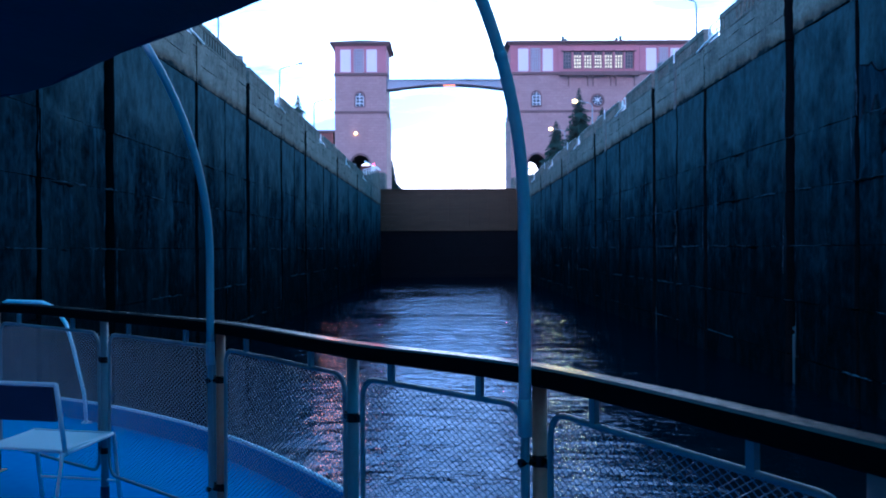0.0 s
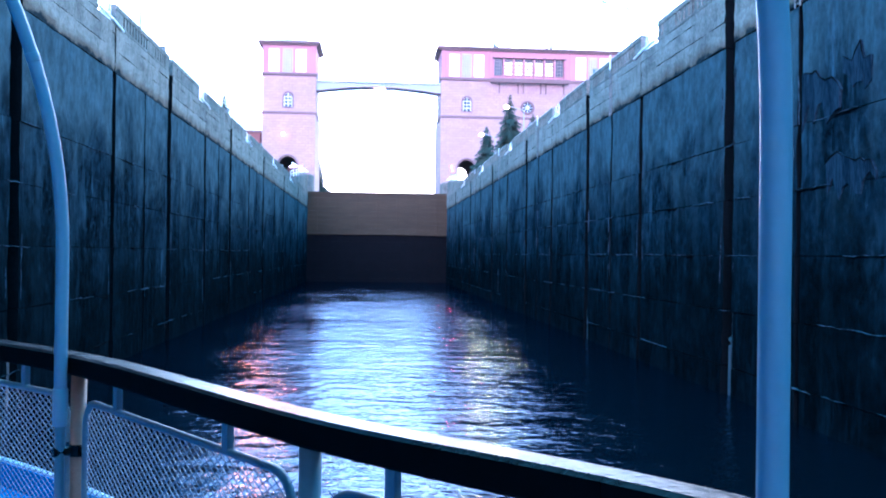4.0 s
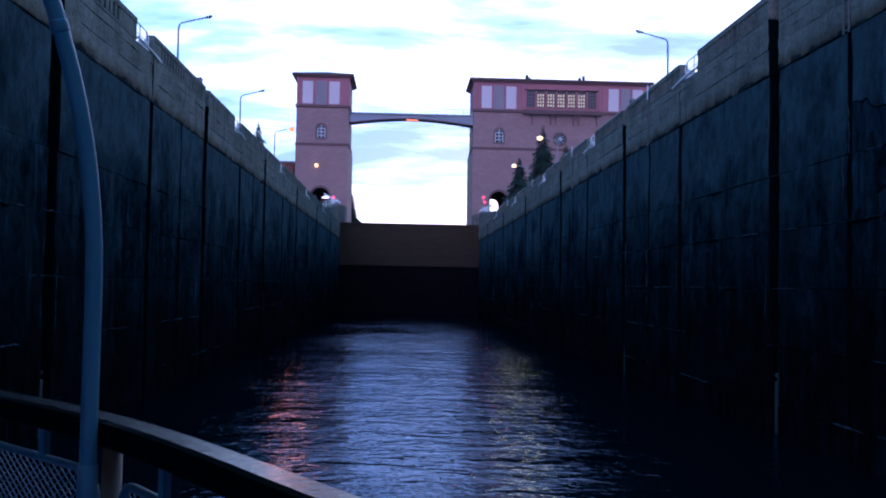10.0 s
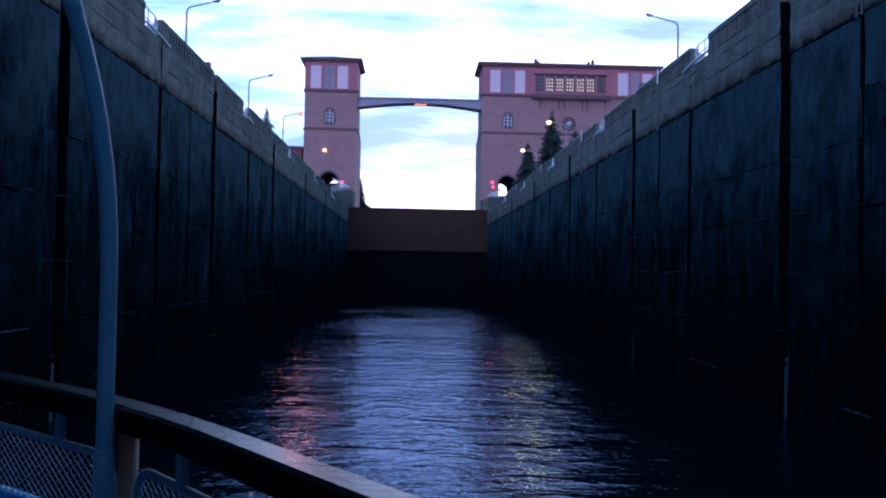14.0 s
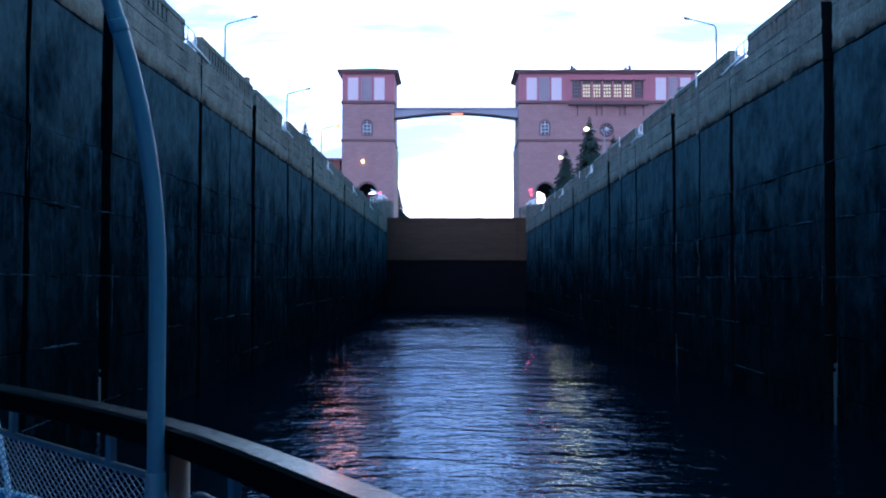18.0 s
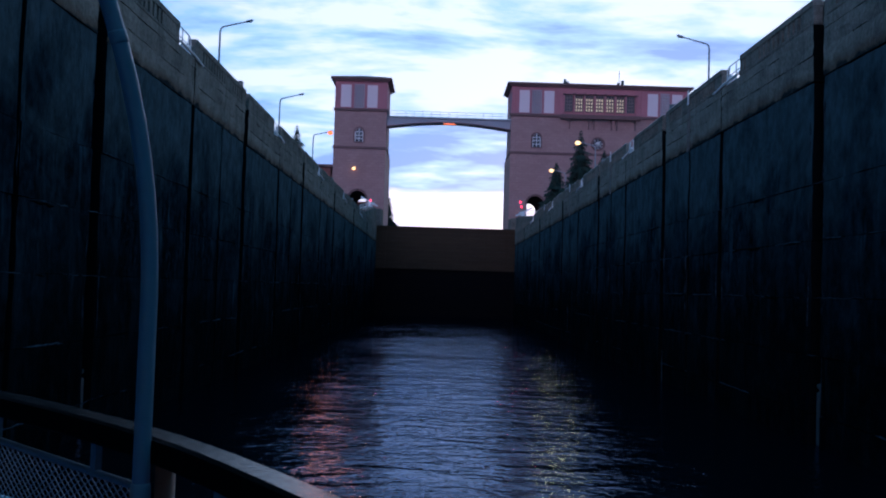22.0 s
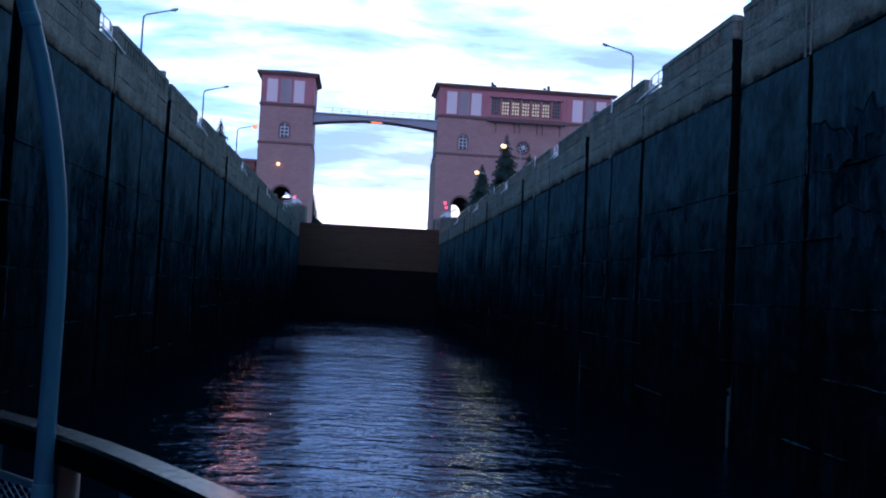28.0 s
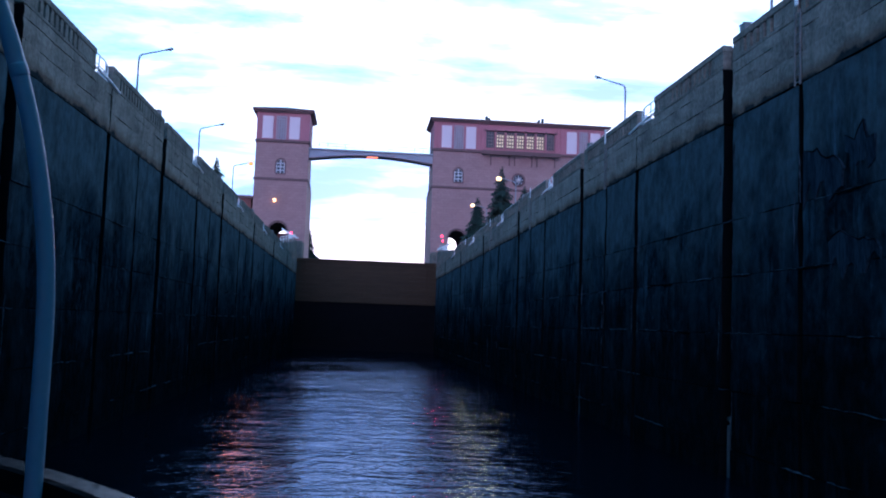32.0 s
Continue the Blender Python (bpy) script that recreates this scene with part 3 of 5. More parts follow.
def boxes(*dims, bevel=0.0):
    bm = bmesh.new()
    for d in dims:
        box(bm, *d, bevel=bevel)
    return bm


def tube(bm, pts, r, sides=10, cap=True, radii=None):
    """A round tube along a line of points."""
    pts = [Vector(p) for p in pts]
    rings = []
    up = None
    for i, p in enumerate(pts):
        a = pts[max(i - 1, 0)]
        b = pts[min(i + 1, len(pts) - 1)]
        d = (b - a).normalized()
        if up is None:
            up = Vector((0, 0, 1)) if abs(d.z) < 0.9 else Vector((1, 0, 0))
        s = d.cross(up).normalized()
        up = s.cross(d).normalized()
        rr = radii[i] if radii else r
        rings.append([bm.verts.new(p + (s * math.cos(k) + up * math.sin(k)) * rr)
                      for k in (2 * math.pi * j / sides for j in range(sides))])
    for a, b in zip(rings, rings[1:]):
        for j in range(sides):
            bm.faces.new((a[j], a[(j + 1) % sides], b[(j + 1) % sides], b[j]))
    if cap:
        bm.faces.new(rings[0][::-1])
        bm.faces.new(rings[-1])
    return bm


def tubes(*lines, r=0.02, sides=8):
    bm = bmesh.new()
    for p in lines:
        tube(bm, p, r, sides)
    return bm


def prism(bm, outline, y0, y1):
    """Outline of (x, z) points pushed from y0 to y1."""
    a = [bm.verts.new((x, y0, z)) for x, z in outline]
    b = [bm.verts.new((x, y1, z)) for x, z in outline]
    bm.faces.new(a)
    bm.faces.new(b[::-1])
    k = len(a)
    for i in range(k):
        bm.faces.new((a[i], b[i], b[(i + 1) % k], a[(i + 1) % k]))
    bmesh.ops.recalc_face_normals(bm, faces=bm.faces[:])
    return bm


def arch(cx, z0, w, h, n=10):
    """Outline of an opening with a round head, from its foot at z0."""
    r = w / 2
    pts = [(cx - r, z0), (cx + r, z0)]
    for i in range(n + 1):
        k = math.pi * i / n
        pts.append((cx + r * math.cos(k), z0 + h - r + r * math.sin(k)))
    return pts


def blob(bm, centre, r, sub=1, squash=1.0):
    bmesh.ops.create_icosphere(bm, subdivisions=sub, radius=r,
                               matrix=Matrix.Translation(centre) @ Matrix.Diagonal((1, 1, squash, 1)))
    return bm


def curve_points(pts, step):
    """A smooth line through plan points, cut into even steps."""
    p = [Vector(q) for q in pts]
    fine = []
    for i in range(len(p) - 1):
        p0, p1, p2, p3 = p[max(i - 1, 0)], p[i], p[i + 1], p[min(i + 2, len(p) - 1)]
        for k in range(20):
            t = k / 20
            fine.append(0.5 * ((2 * p1) + (p2 - p0) * t + (2 * p0 - 5 * p1 + 4 * p2 - p3) * t * t + (3 * p1 - p0 - 3 * p2 + p3) * t ** 3))
    fine.append(p[-1])
    out, left = [fine[0]], step
    for a, b in zip(fine, fine[1:]):
        d = (b - a).length
        while d >= left > 0:
            a = a + (b - a) * (left / d)
            out.append(a.copy())
            d -= left
            left = step
        left -= d
    return out


# ---------------------------------------------------------------- chamber: water, ground, walls


def sheet(name, corners, z, mat, label, category):
    bm = bmesh.new()
    for x0, x1, y0, y1 in corners:
        bm.faces.new([bm.verts.new(p) for p in ((x0, y0, z), (x1, y0, z), (x1, y1, z), (x0, y1, z))])
    return tagged(mesh_ob(name, bm, mat), label, category, kind="structure")


sheet("water", [(WL - 1.2, WR + 1.2, -112, GATE_Y + 1)], 0.0, M_WATER, "dark rippled lock water reflecting the evening sky", "water")
sheet("reservoir", [(WL, WR, GATE_Y + 2.5, 2600)], 18.4, M_LAKE, "still reservoir water behind the closed gate", "water")
sheet("ground", [(-2500, WL - 5.0, -2000, 2600), (WR + 5.0, 2500, -2000, 2600), (WL - 5.0, WR + 5.0, -2000, -116)], QUAY, M_GRASS,
      "grassy concrete quay on both sides of the lock", "ground")

TIERS = [-3.0, 1.3, 3.8, 6.3, 8.8, 11.25, DRY]


def slab(length, height, depth, seed, rough=0.02, nx=12, nz=4, worn=1.0):
    """A cast block: its worn front at x = 0 faces +x, it runs along +y and up +z."""
    rnd = random.Random(seed)
    bm = bmesh.new()
    grid = []
    for j in range(nz + 1):
        row = []
        for i in range(nx + 1):
            y, z = length * i / nx, height * j / nz
            edge = i in (0, nx) or j in (0, nz)
            dx = rnd.uniform(-rough, rough) - (worn * (0.008 + rnd.uniform(0, 0.03)) if edge else 0)
            dy = 0 if i in (0, nx) else rnd.uniform(-0.1, 0.1)
            dz = rnd.uniform(-0.02, 0.01) if j == nz else (rnd.uniform(-0.005, 0.03) if j == 0 else rnd.uniform(-0.06, 0.06))
            row.append(bm.verts.new((dx, y + dy, z + dz)))
        grid.append(row)
    for j in range(nz):
        for i in range(nx):
            bm.faces.new((grid[j][i], grid[j][i + 1], grid[j + 1][i + 1], grid[j + 1][i]))
    rim = grid[0] + [r[-1] for r in grid[1:]] + grid[-1][-2::-1] + [r[0] for r in grid[-2:0:-1]]
    back = [bm.verts.new((-depth, v.co.y, v.co.z)) for v in rim]
    k = len(rim)
    for i in range(k):
        f = bm.faces.new((rim[i], back[i], back[(i + 1) % k], rim[(i + 1) % k]))
        # side faces take the near-black slot, painting the groove shade
        f.material_index = 1
    bmesh.ops.recalc_face_normals(bm, faces=bm.faces[:])
    return bm


def parapet_mesh(length, slots):
    """Parapet wall with groups of tall drain slots under a coping; front at x = 0 faces +x."""
    bm = bmesh.new()
    box(bm, -0.42, 0.0, 0, length, 0, 0.16, 0.02)
    box(bm, -0.46, 0.04, 0, length, 0.80, 1.12, 0.03)
    box(bm, -0.42, -0.24, 0, length, 0.16, 0.80)
    y, k = 0.0, 0
    while y < length - 0.05:
        gap = slots and 0.9 < y < length - 1.2 and k % 14 < 11
        y1 = min(y + (0.36 if gap else 0.55), length)
        box(bm, -0.27, 0.0, y, y1, 0.16, 0.80)
        y = y1 + (0.28 if gap else 0.0)
        k += 1
    return bm


def chamber_wall(name, face, sgn, first, pitch, label):
    """One side of the chamber. sgn is +1 where the face looks towards +x."""
    wall = tagged(mesh_ob(name, boxes((min(face - sgn * 0.95, face - sgn * 6), max(face - sgn * 0.95, face - sgn * 6), -112, 197, -6, 18.2)),
                          M_CORE), label, "lock wall", kind="structure")
    rnd = random.Random(int(first * 10))
    turn = Matrix.Identity(4) if sgn > 0 else Matrix.Diagonal((-1, 1, 1, 1))

    def put(nm, bm, y, z, mat, out=0.0):
        if sgn < 0:
            bmesh.ops.transform(bm, matrix=turn, verts=bm.verts[:])
            bmesh.ops.reverse_faces(bm, faces=bm.faces[:])
        ob = part(nm, bm, mat, wall)
        ob.data.materials.append(M_CORE)
        ob.location = (face + sgn * out, y, z)
        return ob

    y = first - 6 * pitch
    while y < 195:
        mid = y + pitch / 2
        # (from, to, gap before the block, wet gap before the block)
        for a, b, g in ((y, mid, 1.1), (mid, (mid + y + pitch) / 2, 0.62), ((mid + y + pitch) / 2, y + pitch, 0.34)):
            g1 = 0.31 if b == mid else (0.17 if b < y + pitch - 0.1 else 0.55)
            lo, hi = a + g / 2, min(b - g1, 194.6)
            if hi - lo < 1 or hi < -60:
                continue
            n = max(3, int((hi - lo) / 1.1))
            for k in range(len(TIERS) - 1):
                z0, z1 = TIERS[k], TIERS[k + 1]
                out = 0.055 * (len(TIERS) - 2 - k) / 5 * rnd.random() + rnd.uniform(-0.02, 0.025)
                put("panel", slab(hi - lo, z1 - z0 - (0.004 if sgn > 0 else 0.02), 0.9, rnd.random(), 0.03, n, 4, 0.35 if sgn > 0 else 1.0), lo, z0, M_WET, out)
        if -40 < y < 190:
            put("groove_head", boxes((-0.95, -0.47, -1.3, 2.6, 0, 1.08), bevel=0.03), y, DRY + 2.6, M_DRY)
        # dry upper band: two blocks a bay, broken only by the groove
        for a, b, g in ((y, mid, 1.1), (mid, y + pitch, 0.1)):
            lo, hi = a + g / 2, min(b - (0.05 if b == mid else 0.55), 194.6)
            if hi - lo < 1 or hi < -60:
                continue
            n = max(3, int((hi - lo) / 1.1))
            put("band", slab(hi - lo, 1.19, 0.9, rnd.random(), 0.03, n, 3, 0.5), lo, DRY, M_DRY, 0.03)
            put("band", slab(hi - lo, 0.89, 0.9, rnd.random(), 0.035, n, 2, 0.5), lo, DRY + 1.18, M_DRY, 0.035 + rnd.uniform(0, 0.02))
            put("band", slab(hi - lo, 0.50, 0.9, rnd.random(), 0.02, n, 2, 0.4), lo, DRY + 2.06, M_DRY, 0.045)
            if b == mid:                     # the parapet stops short of the joint: a landing with a handrail
                hi -= 3.1
            put("parapet", parapet_mesh(hi - lo, True), lo, DRY + 2.6, M_DRY, 0.02)
        y += pitch
    return wall


def wobbly(pts, amount, rnd, step=0.35):
    """A line of (y, z) points walked in short uneven steps."""
    out = []
    for (y0, z0), (y1, z1) in zip(pts, pts[1:]):
        n = max(1, int(math.hypot(y1 - y0, z1 - z0) / step))
        for k in range(n):
            t = k / n
            out.append((y0 + (y1 - y0) * t + rnd.uniform(-amount, amount), z0 + (z1 - z0) * t + rnd.uniform(-amount, amount)))
    out.append(pts[-1])
    return out


def crust_run(bm, face, sgn, pts, r, rnd):
    """A lumpy ridge of lime half sunk in the wall."""
    if len(pts) < 2:
        return
    radii = [r * rnd.uniform(0.35, 1.25) for _ in pts]
    radii[0] = radii[-1] = r * 0.2
    tube(bm, [(face + sgn * 0.02, y, z) for y, z in pts], r, 5, True, radii)


def weathering(wall, face, sgn, first, pitch, scars, seed):
    rnd = random.Random(seed)
    lips, runs, gaps = bmesh.new(), bmesh.new(), bmesh.new()
    # broken lips along the casting joints
    for z in TIERS[1:-1]:
        y = -30.0
        while y < 190:
            ln = rnd.uniform(0.6, 5.0)
            if rnd.random() < 0.62:
                crust_run(lips, face, sgn, wobbly([(y, z + rnd.uniform(-0.04, 0.05)), (y + ln, z + rnd.uniform(-0.04, 0.05))], 0.03, rnd), rnd.uniform(0.018, 0.045), rnd)
            if rnd.random() < 0.3:
                crust_run(gaps, face, sgn, wobbly([(y, z - 0.05), (y + ln * 0.6, z - 0.05 + rnd.uniform(-0.06, 0.06))], 0.04, rnd), rnd.uniform(0.03, 0.075), rnd)
            y += ln + rnd.uniform(0.2, 2.5)
    # lime running down beside the joints and the ladder
    y = first - 3 * pitch
    while y < 180:
        for d, z1, chance in ((-0.72, 15.3, 0.8), (0.75, 15.0, 0.8), (pitch / 2 + 0.5, 14.8, 0.8), (pitch / 2 - 0.6, 14, 0.7), (pitch * 0.75, 13.5, 0.7), (pitch * 0.75 + 0.4, 12, 0.6)):
            z = z1 - rnd.uniform(0, 2)
            while z > 4:
                ln = rnd.uniform(0.8, 3.2)
                if rnd.random() < chance:
                    crust_run(runs, face, sgn, wobbly([(y + d, z), (y + d + rnd.uniform(-0.1, 0.1), z - ln)], 0.06, rnd), rnd.uniform(0.012, 0.035), rnd)
                z -= ln + rnd.uniform(0.3, 2.4)
        y += pitch
    tagged(part("joint_lips", lips, M_CRUST, wall), "broken pale lips of the casting joints", kind="stuff")
    tagged(part("open_joints", gaps, M_CORE, wall), "dark broken-out lengths of the casting joints", kind="stuff")
    tagged(part("lime_runs", runs, M_CRUST, wall), "pale lime runs beside the joints", kind="stuff")
    # scars where the skin has scaled off: a ragged brow over a paler, streaked field
    for yc, zc, ry, rz in scars:
        top = wobbly([(yc - ry, zc - rz * rnd.uniform(-0.3, 0.6)), (yc - ry * rnd.uniform(0.4, 0.8), zc + rz * rnd.uniform(0.0, 0.5)), (yc - ry * 0.2, zc + rz * rnd.uniform(0.1, 0.9)),
                      (yc + ry * rnd.uniform(0.2, 0.6), zc + rz * rnd.uniform(0.2, 1.0)), (yc + ry, zc + rz * rnd.uniform(-0.3, 0.9))], 0.07, rnd, 0.3)
        foot = [(y + rnd.uniform(-0.1, 0.1), zc - rz * rnd.uniform(0.1, 1.7)) for y, z in top]
        bm = bmesh.new()
        hi = [bm.verts.new((face + sgn * 0.075, y, z)) for y, z in top]
        lo = [bm.verts.new((face + sgn * 0.03, y, min(z, t[1] - 0.1))) for (y, z), t in zip(foot, top)]
        for i in range(len(hi) - 1):
            bm.faces.new((hi[i], hi[i + 1], lo[i + 1], lo[i]))
        geom = bmesh.ops.extrude_face_region(bm, geom=bm.faces[:])
        bmesh.ops.translate(bm, vec=(-sgn * 0.2, 0, 0), verts=[v for v in geom["geom"] if isinstance(v, bmesh.types.BMVert)])
        bmesh.ops.recalc_face_normals(bm, faces=bm.faces[:])
        scar = part("scar", bm, M_FIELD, wall, "paler field of scaled-off concrete")
        bm = bmesh.new()
        # near-black ridge drawing the crack's shade line
        crust_run(bm, face + sgn * 0.06, sgn, top, 0.026, rnd)
        part("brow", bm, M_CORE, scar, "dark broken brow")


wall_west = chamber_wall("wall_west", WL, 1, 35.9, 26.8, "tall wet dark concrete lock wall with a dry grey top band")
wall_east = chamber_wall("wall_east", WR, -1, 38.9, 26.9, "tall wet dark concrete lock wall with a dry grey top band")
weathering(wall_west, WL, 1, 35.9, 26.8, (), 11)
weathering(wall_east, WR, -1, 38.9, 26.9, ((30.4, 12.4, 1.4, 0.9), (28.4, 9.4, 1.6, 0.8), (28.0, 12.7, 0.9, 0.8)), 12)
# unseen wall, added to close off low sky and reflections behind
tagged(mesh_ob("wall_south", boxes((WL - 6, WR + 6, -116, -112, -6, 19.4)), M_WET), "unseen dark concrete wall, added to close the lock behind",
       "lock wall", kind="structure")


def upper_head(name, face, sgn, top, label):
    """Pier beside the gate, rising towards it, with stepped capping stones."""
    ob = thing(name, label, "lock wall", kind="structure")
    for i in range(6):
        y0 = 160 + i * 5.8
        z1 = 19.4 + (top - 19.4) * (i + 0.6) / 6
        part("block", boxes((min(face - sgn * 0.1, face - sgn * 5), max(face - sgn * 0.1, face - sgn * 5), y0, y0 + 5.76, 18.25, z1), bevel=0.06),
             M_DRY, ob)
    part("end_block", boxes((min(face + sgn * 0.9, face - sgn * 5), max(face + sgn * 0.9, face - sgn * 5), 196.2, 203.0, 15.0, top), bevel=0.1),
         M_DRY, ob)
    return ob


upper_head("pier_west", WL, 1, 23.2, "grey concrete pier stepping up beside the gate")
upper_head("pier_east", WR, -1, 22.0, "grey concrete pier stepping up beside the gate")

# closed upper gate
gate = thing("lock_gate", "closed steel lock gate with rusty brown upper planks, wet black below", "lock gate")
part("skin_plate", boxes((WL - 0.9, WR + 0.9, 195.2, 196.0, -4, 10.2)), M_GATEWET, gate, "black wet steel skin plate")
part("ledge", boxes((WL - 0.9, WR + 0.9, 194.75, 196.0, 10.2, 10.55), bevel=0.03), M_GATE, gate)
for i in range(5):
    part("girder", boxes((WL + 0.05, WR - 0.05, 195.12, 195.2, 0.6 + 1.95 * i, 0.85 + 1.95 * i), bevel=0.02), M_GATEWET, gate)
for i in range(9):
    z = 10.58 + i * 0.945
    part("plank", boxes((WL - 0.9, WR + 0.9, 195.3 + 0.012 * (i % 3), 195.8, z, z + 0.925), bevel=0.012), M_GATE, gate)
part("backing_plate", boxes((WL - 0.9, WR + 0.9, 195.85, 196.0, 10.56, 19.09)), M_GATEWET, gate)
for i in range(7):
    x = WL + 2.0 + i * 4.33
    part("upright", boxes((x - 0.14, x + 0.14, 195.1, 195.32, 10.6, 19.0), bevel=0.02), M_GATE, gate)
part("top_rail", boxes((WL - 0.9, WR + 0.9, 195.0, 196.0, 19.1, 19.4), bevel=0.04), M_GATE, gate)

# ---------------------------------------------------------------- towers and footbridge


def wall_window(owner, x, z, w, h, y, lit=False, rows=4, cols=2, round_head=False):
    """A window: pane, frame with glazing bars."""
    win = new("window")
    win.parent = owner
    if round_head:
        bm = prism(bmesh.new(), arch(x, z, w, h), y - 0.03, y + 0.2)
        ring = bmesh.new()
        pts = arch(x, z, w + 0.5, h + 0.3)
        tube(ring, [(px, y - 0.08, pz) for px, pz in pts + pts[:1]], 0.16, 6, False)
        part("surround", ring, M_BELT, win)
    else:
        bm = boxes((x - w / 2, x + w / 2, y - 0.03, y + 0.2, z, z + h))
    if lit:
        bm.free()
        bm = boxes((x - w / 2, x + w / 2, y - 0.03, y + 0.2, z, z + h * 0.78))
        part("upper_pane", boxes((x - w / 2, x + w / 2, y - 0.03, y + 0.2, z + h * 0.78 + 0.004, z + h)), M_VOID, win)
    part("pane", bm, M_LIT if lit else M_VOID, win, "warm lamp-lit pane" if lit else "")
    fr = bmesh.new()
    t = 0.12 if lit else 0.09
    for k in range(cols + 1):
        cx = x - w / 2 + w * k / cols
        box(fr, cx - t, cx + t, y - 0.16, y - 0.04, z, z + h - (w / 2 if round_head and k in (0, cols) else 0))
    for k in range(rows + 1 - (1 if round_head else 0)):
        cz = z + h * k / rows
        box(fr, x - w / 2, x + w / 2, y - 0.15, y - 0.05, cz - t, cz + t)
    part("sash", fr, M_PALEFRAME if round_head else M_FRAME, win)
    return win


def lattice(owner, x, z, w, h, y):
    scr = new("lattice_screen")
    scr.parent = owner
    part("backing", boxes((x - w / 2, x + w / 2, y, y + 0.15, z, z + h)), M_BELT, scr)
    bm = bmesh.new()
    for k in range(5):
        cx = x - w / 2 + w * k / 4
        box(bm, cx - 0.15, cx + 0.15, y - 0.14, y - 0.01, z, z + h)
    for k in range(9):
        cz = z + h * k / 8
        box(bm, x - w / 2, x + w / 2, y - 0.12, y - 0.02, cz - 0.12, cz + 0.12)
    part("grille", bm, M_LATTICE, scr)


def pale_panel(owner, x, z, w, h, y):
    part("panel", boxes((x - w / 2, x + w / 2, y - 0.12, y + 0.1, z, z + h), bevel=0.03), M_PANEL, owner, "pale pink infill panel")


def hip_roof(owner, x0, x1, y0, y1, z, rise, over=1.0):
    part("eave", boxes((x0 - over, x1 + over, y0 - over, y1 + over, z, z + 0.45), (x0 - over * 0.5, x1 + over * 0.5, y0 - over * 0.5, y1 + over * 0.5, z - 0.4, z - 0.003)),
         M_BELT, owner)
    bm = bmesh.new()
    a = [bm.verts.new(p) for p in ((x0 - over, y0 - over, z + 0.455), (x1 + over, y0 - over, z + 0.455), (x1 + over, y1 + over, z + 0.455), (x0 - over, y1 + over, z + 0.455))]
    d = (y1 - y0) / 2
    ym = (y0 + y1) / 2
    b = [bm.verts.new((x0 + d * 0.9, ym, z + 0.455 + rise)), bm.verts.new((x1 - d * 0.9, ym, z + 0.455 + rise))]
    for f in ((a[0], a[1], b[1], b[0]), (a[2], a[3], b[0], b[1]), (a[1], a[2], b[1]), (a[3], a[0], b[0]), (a[3], a[2], a[1], a[0])):
        bm.faces.new(f)
    part("roof", bm, M_ROOF, owner, "low green hipped roof")


BAND, BELT, EAVE, TY = 45.9, 37.4, 52.9, TOWER_Y


def tower_shaft(owner, x0, x1, ax):
    """Stone shaft with a tunnel arch through it."""
    o = arch(ax, QUAY, 3.9, 9.4, 12)
    head = o[2:][::-1]
    bm = bmesh.new()
    prism(bm, [(x0, QUAY - 2), (ax - 1.95, QUAY - 2)] + head + [(ax + 1.95, QUAY - 2), (x1, QUAY - 2), (x1, BELT), (x0, BELT)], TY, TY + 18)
    part("lower_wall", bm, M_STONE, owner)
    part("upper_wall", boxes((x0, x1, TY + 0.15, TY + 12, BELT + 0.005, BAND)), M_STONE, owner)
    part("belt_course", boxes((x0 - 0.2, x1 + 0.2, TY - 0.2, TY + 12.2, BELT - 0.25, BELT + 0.3), bevel=0.05), M_BELT, owner)
    part("belt_course", boxes((x0 - 0.25, x1 + 0.25, TY - 0.25, TY + 12.2, BAND - 0.1, BAND + 0.45), bevel=0.05), M_BELT, owner)
    # added liner: its dark colour paints the shade inside the tunnel
    inner, outer = arch(ax, QUAY, 3.66, 9.28, 12)[2:][::-1], head
    part("vault_shade", prism(bmesh.new(), outer + inner[::-1], TY + 0.25, TY + 17.8), M_VAULT, owner, "thin liner added in the tunnel, its shade painted into the colour")
    ring = bmesh.new()
    tube(ring, [(px, TY - 0.02, pz) for px, pz in arch(ax, QUAY + 5.4, 4.3, 4.25, 12)[2:]], 0.22, 6)
    part("arch_ring", ring, M_BELT, owner)
    for z in (32.9, 30.2, 27.6, 24.9):
        part("string_course", boxes((x0 - 0.06, ax - 2.4 if z < 28 else x1 + 0.06, TY - 0.06, TY + 0.2, z, z + 0.16)), M_STONE, owner)


left_tower = thing("gate_tower", "square pinkish stone lock tower with red upper storey", "tower")
LX0, LX1 = -24.7, -12.9
tower_shaft(left_tower, LX0, LX1, -18.9)
part("upper_storey", boxes((LX0, LX1, TY, TY + 12, BAND + 0.46, EAVE - 0.4)), M_UPPER, left_tower, "red stuccoed upper storey")
for x in (-22.2, -16.25):
    pale_panel(left_tower, x, 46.6, 2.35, 5.1, TY)
lattice(left_tower, -19.2, 46.6, 2.1, 5.1, TY)
for x in (LX0 + 0.35, -20.6, -17.75, LX1 - 0.7, LX1 - 0.25):
    part("pilaster", boxes((x - 0.28, x + 0.28, TY - 0.22, TY + 0.1, BAND + 0.46, EAVE - 0.42), bevel=0.03), M_UPPER, left_tower)
hip_roof(left_tower, LX0, LX1, TY, TY + 12, EAVE, 1.9)
wall_window(left_tower, -19.0, 38.7, 1.7, 3.1, TY + 0.12, round_head=True)

